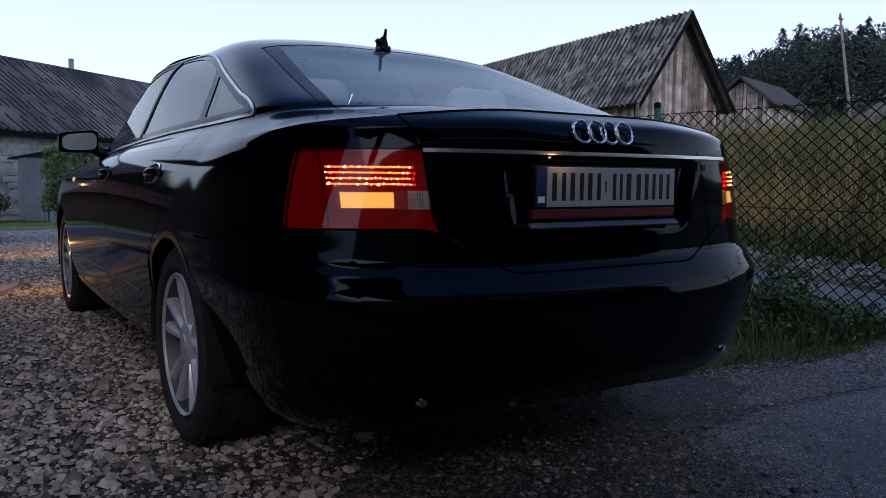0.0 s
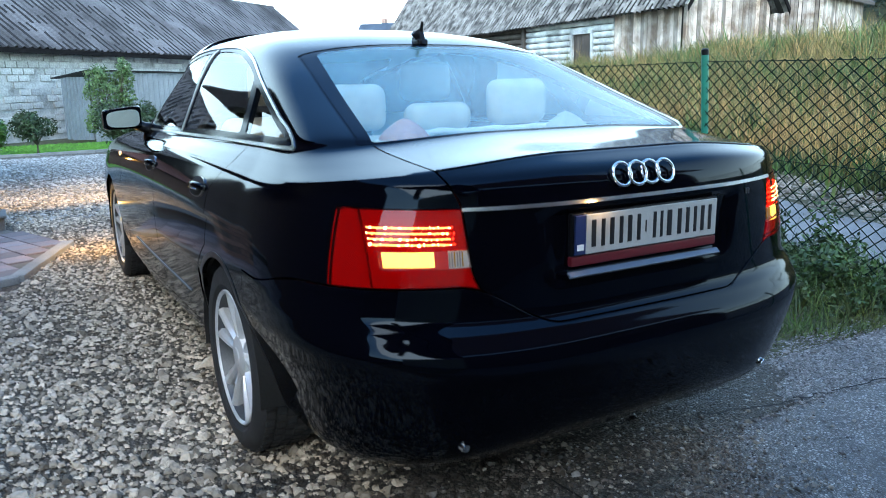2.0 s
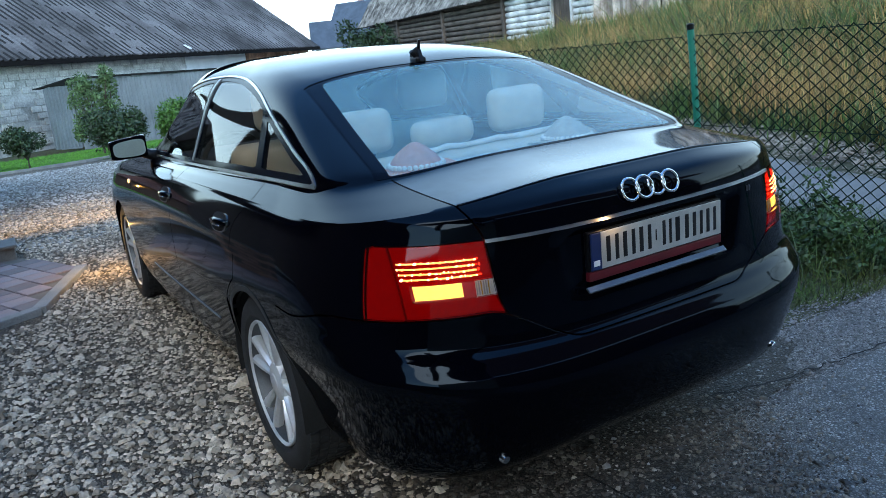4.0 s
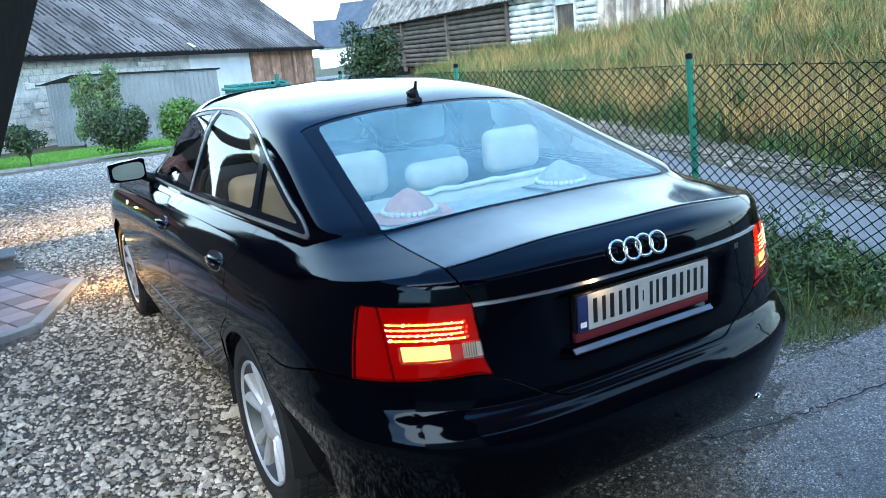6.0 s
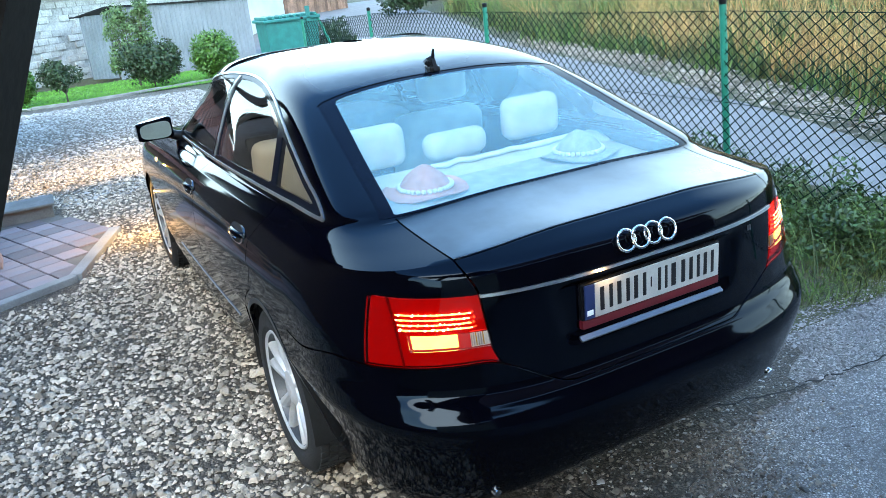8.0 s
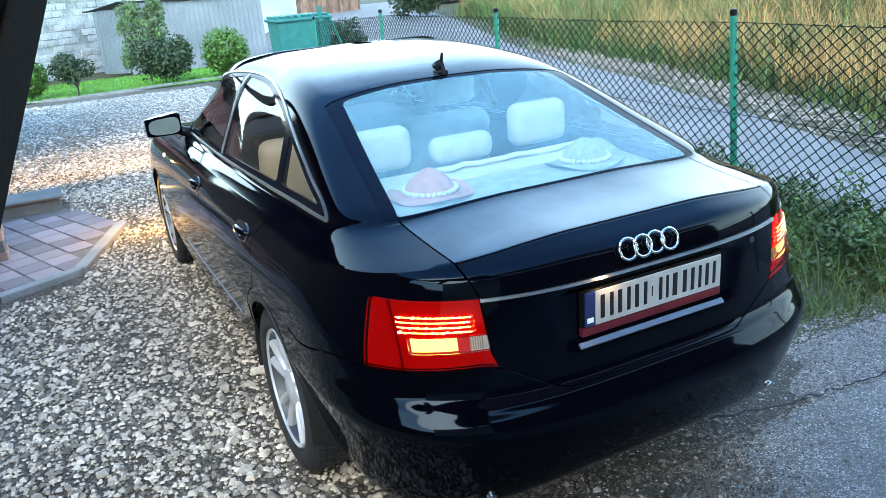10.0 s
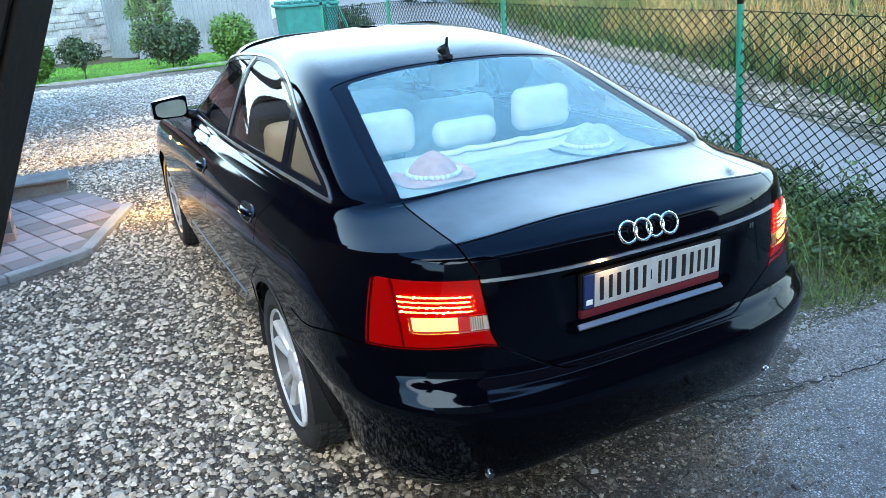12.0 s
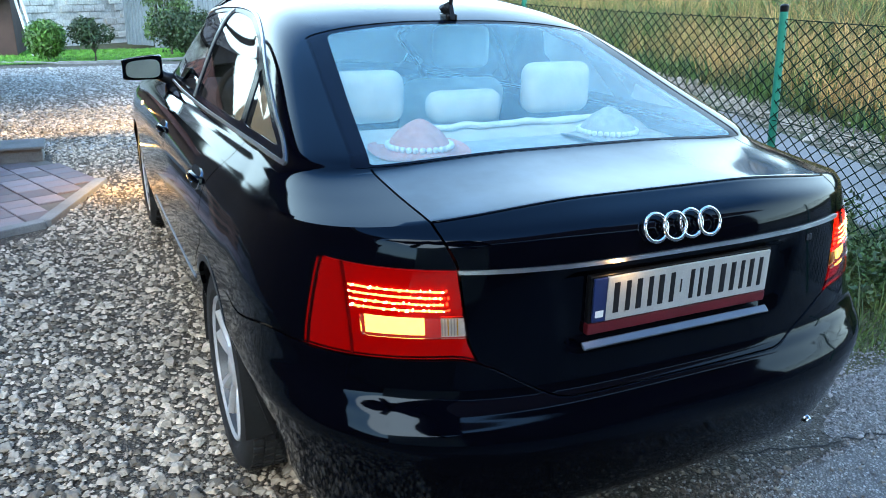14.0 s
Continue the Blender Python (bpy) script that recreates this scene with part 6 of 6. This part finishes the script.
for e in (-0.42, 4.57):
    part("verge_board", prism(bmesh.new(), [on_log(-0.52, e, 3.1), on_log(-0.52, e, 3.28), on_log(-0.52, 2.07, 6.4), on_log(-0.52, 2.07, 6.2)], LD * 0.05), DARK_WOOD, logbarn, "dark verge board")

# ---- buildings and pole further off ----


def small_house(name, at, size, eave, ridge, turn, wall_mat, roof_mat, label, window=True, chimney=True):
    x, y, z = at
    h = thing(name, at, label, "house", "", "", turn)
    w, d = size
    bm = bmesh.new()
    prism(bm, [(-w / 2, -d / 2, -1), (w / 2, -d / 2, -1), (w / 2, -d / 2, eave), (0, -d / 2, ridge), (-w / 2, -d / 2, eave)], (0, d, 0))
    part("wall", bm, wall_mat, h)
    for s in (-1, 1):
        o, e = 0.4, 0.45
        bm = prism(bmesh.new(), [(s * (w / 2 + e), -d / 2 - o, eave - e * (ridge - eave) / (w / 2)), (0, -d / 2 - o, ridge + 0.08), (0, d / 2 + o, ridge + 0.08), (s * (w / 2 + e), d / 2 + o, eave - e * (ridge - eave) / (w / 2))], (0, 0, 0.14))
        part("roof", bm, roof_mat, h)
    if window:
        for q in (-0.22, 0.22):
            wi = part("window", box(bmesh.new(), (w * q - 0.5, -d / 2 - 0.03, eave * 0.45), (w * q + 0.5, -d / 2 + 0.05, eave * 0.45 + 1.2), 0.0), WHITE_WALL, h)
            part("pane", box(bmesh.new(), (w * q - 0.42, -d / 2 - 0.05, eave * 0.45 + 0.08), (w * q + 0.42, -d / 2 - 0.02, eave * 0.45 + 1.12), 0.0), WINDOW_DARK, wi)
    if chimney:
        part("chimney", box(bmesh.new(), (0.4, 0.5, ridge - 0.6), (1.0, 1.1, ridge + 0.9), 0.02), BRICK, h)
    return h


small_house("far_house", (47.5, 100, 0.3), (6, 8), 4.6, 8.2, 35, WHITE_WALL, BLUE_ROOF, "white far house with a blue-grey roof")
small_house("far_house", (43.0, 98, -0.3), (6, 8), 3.4, 6.4, 70, WHITE_WALL, BLUE_ROOF, "far house with a steep blue-grey roof", False, False)
shed_ = small_house("wooden_shed", (35.3, 24.5, 2.0), (2.5, 6), 2.9, 3.85, -73, DARK_WOOD, BROWN_SHEET, "small weathered plank shed with a brown roof", False, False)
for k in range(13):
    x_0, x_1 = -1.25 + k * 0.1925, -1.25 + k * 0.1925 + random.uniform(0.15, 0.185)
    top_a, top_b = (2.85 + 0.95 * (1 - abs(q) / 1.25) for q in (x_0, x_1))
    part("gable_board", prism(bmesh.new(), [(x_0, -3.0, -1), (x_1, -3.0, -1), (x_1, -3.0, top_b), (x_0, -3.0, top_a)], (0, -random.uniform(0.02, 0.05), 0)), PLANK, shed_)
for k in range(30):
    y_0 = -3.0 + k * 0.2
    part("side_board", box(bmesh.new(), (1.25, y_0, -1), (1.25 + random.uniform(0.02, 0.045), y_0 + 0.18, 2.85), 0.0), PLANK, shed_)
small_house("far_house", (61.8, 30.6, 2.5), (5.5, 7), 2.6, 4.6, -35, WHITE_WALL, SLATE, "white far house below the forest", True, False)
small_house("far_house", (64, 47, 2.0), (10, 9), 1.6, 4.4, 60, WHITE_WALL, SLATE, "low far house with a dark roof", False, False)
pole = thing("utility_pole", (49.1, 26.9, 1.5), "grey wooden utility pole", "pole")
bm = bmesh.new()
tube(bm, [(0, 0, -0.5), (-0.34, 0.57, 4.6), (-0.74, 1.25, 10.3)], [0.12, 0.1, 0.075], 10)
part("mast", bm, PLANK, pole, "", True)
for zz in (9.5, 9.95):
    bm = bmesh.new()
    tube(bm, [(-0.98, 1.2, zz), (-0.44, 1.2, zz)], 0.05, 6)
    part("insulator_arm", bm, TRIM, pole)
red = thing("red_brick_house", (-5.2, 27.5, float(height(-3.4, 27))), "red-brown brick house corner beyond the lawn", "house")
part("wall", box(bmesh.new(), (-3.6, -1.6, -0.5), (2.45, 5, 1.75), 0.02), PLASTER, red)
# the darker plaster colour paints shade into this roof's valleys
part("roof", wavy_slope(bmesh.new(), (-4.1, -2.1, 1.72), (2.6, -2.1, 1.72), (-1.6, 2.5, 3.5), (0.2, 2.5, 3.5), 0.3, 0.05, 6), ROOF_RED, red, "red-brown tiled roof").data.materials.append(PLASTER)
for k in range(2):
    bm = bmesh.new()
    tube(bm, [(2.9 + 0.15 * k, -2.2, 0.0), (2.6 + 0.15 * k, -1.72, 1.7)], 0.04, 8)
    part("leaning_pole", bm, WHITE_WALL, red, "pale leaning pole")

# ---- wooded hill ----
forest = np.random.default_rng(21)
fv, ff, fn = [], [], 0
for k in range(640):
    # firs taper to a point, most trees are broad and round-headed
    ang = radians(forest.uniform(38, 78))
    dist = 100 + 70 * forest.uniform(0, 1)
    x, y = dist * math.sin(ang), dist * math.cos(ang)
    broad = k % 6 > 0
    h = forest.uniform(7.5, 12) if broad else forest.uniform(8, 13)
    h *= 0.66 + 0.34 * float(smooth01((math.degrees(ang) - 53) / 5))
    cnt = 520
    t = forest.uniform(0, 1, cnt) ** 0.8
    rr = (np.sqrt(np.maximum(1 - (2 * t - 1) ** 2, 0)) * h * 0.26 if broad else (1 - t) ** 0.8 * h * 0.19) + 0.2
    a = forest.uniform(0, 2 * math.pi, cnt)
    r_out = rr * forest.uniform(0.35, 1.1, cnt) * (1 + (0.35 * np.sin(3 * a + 9 * t + k) if broad else 0))
    c = np.stack([x + np.cos(a) * r_out, y + np.sin(a) * r_out, float(height(x, y)) + h * (0.1 + 0.9 * t) + forest.normal(0, 0.15, cnt)], -1)
    s_ = forest.uniform(0.16, 0.34, cnt)[:, None]
    side = np.stack([-np.sin(a), np.cos(a), forest.normal(0, 0.3, cnt)], -1) * s_ * 0.6
    tip = (forest.normal(0, 0.42, (cnt, 3)) if broad else np.stack([np.cos(a), np.sin(a), np.full(cnt, -0.45)], -1)) * s_ * 1.3
    fv.append(np.stack([c - side, c + tip, c + side, c - tip * 0.5 + np.array((0, 0, 0.3)) * s_], 1).reshape(-1, 3))
    ff.append((np.arange(cnt) * 4)[:, None] + np.array([[0, 1, 2, 3]]) + fn)
    fn += cnt * 4
fv, ff = np.concatenate(fv), np.concatenate(ff).tolist()
tagged(mesh_object("forest", fv, ff, FIR), "dark mixed forest on the far hill", "forest", kind="stuff")
tv, tf = [], []
for k in range(26):
    x, y = forest.uniform(8, 24), forest.uniform(75, 95)
    v, f = leaves(forest, [(x + forest.uniform(-2, 2), y, forest.uniform(0.0, 2.6)) for _ in range(7)], 1.3, 420, 0.32)
    o = len(tv)
    tv += v.tolist()
    tf += [tuple(i + o for i in q) for q in f]
tagged(mesh_object("far_trees", tv, tf, LEAF), "dark trees behind the barns", "trees", kind="stuff")

# ---- house wall beside the camera, and unseen walls added behind it ----
home = thing("own_house", (0, 0, 0), "brown plastered house beside the camera, with unseen reflection blockers behind", "house", kind="structure")
part("side_wall", box(bmesh.new(), (-4.6, -1.25, -0.2), (-4.2, 14.3, 4.7), 0.02), PLASTER, home)
part("side_roof", prism(bmesh.new(), [(-3.75, -1.3, 4.5), (-3.75, 14.5, 4.5), (-7.5, 14.5, 7.2), (-7.5, -1.3, 7.2)], (0, 0, 0.12)), ROOF_RED, home, "red-brown tiled roof slope")
part("eave", prism(bmesh.new(), [(-2.4, 2.5, 3.35), (-2.4, 14.3, 3.35), (-4.2, 14.3, 4.4), (-4.2, 2.5, 4.4)], (0, 0, 0.1)), DARK_WOOD, home, "dark boarded eave over the terrace")
# added out of view: low wall whose top bounds the sky in the bumper
part("unseen_yard_wall", box(bmesh.new(), (-4.6, -6.0, -0.2), (-4.2, -1.253, 1.7), 0.02), PLASTER, home)
# added out of view: walls and steep roof that shape the car's reflections
part("unseen_rear_wall", box(bmesh.new(), (-0.9, -4.2, -0.2), (5.0, -3.8, 3.2), 0.02), PLASTER, home)
part("back_wall", box(bmesh.new(), (-4.197, -4.2, -0.2), (-0.903, -3.8, 2.9), 0.02), PALE_PLASTER, home, "unseen pale khaki wall added for the door mirror to reflect")
part("unseen_rear_roof", prism(bmesh.new(), [(-1.1, -3.3, 3.0), (5.2, -3.3, 3.0), (5.2, -6.1, 8.2), (-1.1, -6.1, 8.2)], (0, 0, 0.12)), ROOF_RED, home, "unseen steep red-brown roof added to darken the bumper's reflections")

# ---- cracks in the asphalt ----
for pts in ([(0.62, 0.42), (0.94, 0.33), (1.2, 0.30), (1.44, 0.27), (1.9, 0.22), (2.6, 0.20), (3.6, 0.1)], [(-0.12, 0.32), (-0.1, 0.1), (-0.16, -0.1), (-0.12, -0.4), (-0.2, -0.8)]):
    crack = []
    for (ax, ay), (bx, by) in zip(pts, pts[1:]):
        crack += [(ax + (bx - ax) * q, ay + (by - ay) * q) for q in np.linspace(0, 1, 14, endpoint=False)]
    bm = bmesh.new()
    ring = []
    for k, (x, y) in enumerate(crack):
        w_ = 0.003 + 0.006 * abs(noise.noise((k * 0.4, 3, 1)))
        dx, dy = 0.02 * noise.noise((k * 0.35, 1, 5)), 0.03 * noise.noise((k * 0.35, 8, 5))
        ring.append((bm.verts.new((x + dx - w_, y + dy - w_, 0.0105)), bm.verts.new((x + dx + w_, y + dy + w_, 0.0105))))
    for (a, b), (c, d) in zip(ring, ring[1:]):
        bm.faces.new((a, b, d, c))
    tagged(part("asphalt_crack", bm, MATT), "dark crack in the asphalt", "crack", kind="structure")

# ---- slanting brace hanging from a porch beam beside the camera's stand ----
porch = thing("porch_beam", (0, 0, 0), "dark brown porch beam with a slanting brace", "beam", kind="structure")
part("beam", box(bmesh.new(), (-1.36, -3.5, 2.34), (-1.22, -0.62, 2.50), 0.01), DARK_WOOD, porch)
# added roof out of view, outlined to trim the bumper's sky reflection
part("unseen_porch_roof", prism(bmesh.new(), [(-2.75, -0.75, 2.51), (-0.7, -0.75, 2.51), (-0.7, -3.79, 2.95), (-1.9, -3.79, 2.95), (-1.9, -1.6, 2.633), (-2.75, -1.6, 2.633)], (0, 0, 0.1)), DARK_WOOD, porch, "unseen dark roof added to bound the sky in the bumper")
foot, head = Vector((-1.572, -0.815, 1.465)), Vector((-1.188, -0.700, 2.36))
lean = (head - foot).normalized()
side = Vector((-0.88, 0.40, 0.28))
side = (side - lean * side.dot(lean)).normalized()
deep = lean.cross(side)
bm = bmesh.new()
prism(bm, [foot, foot + side * 0.11, foot + side * 0.11 + deep * 0.07, foot + deep * 0.07], head - foot)
bmesh.ops.bevel(bm, geom=bm.edges[:], offset=0.006, segments=2, affect="EDGES")
part("brace", bm, DARK_WOOD, porch, "", True, 40)
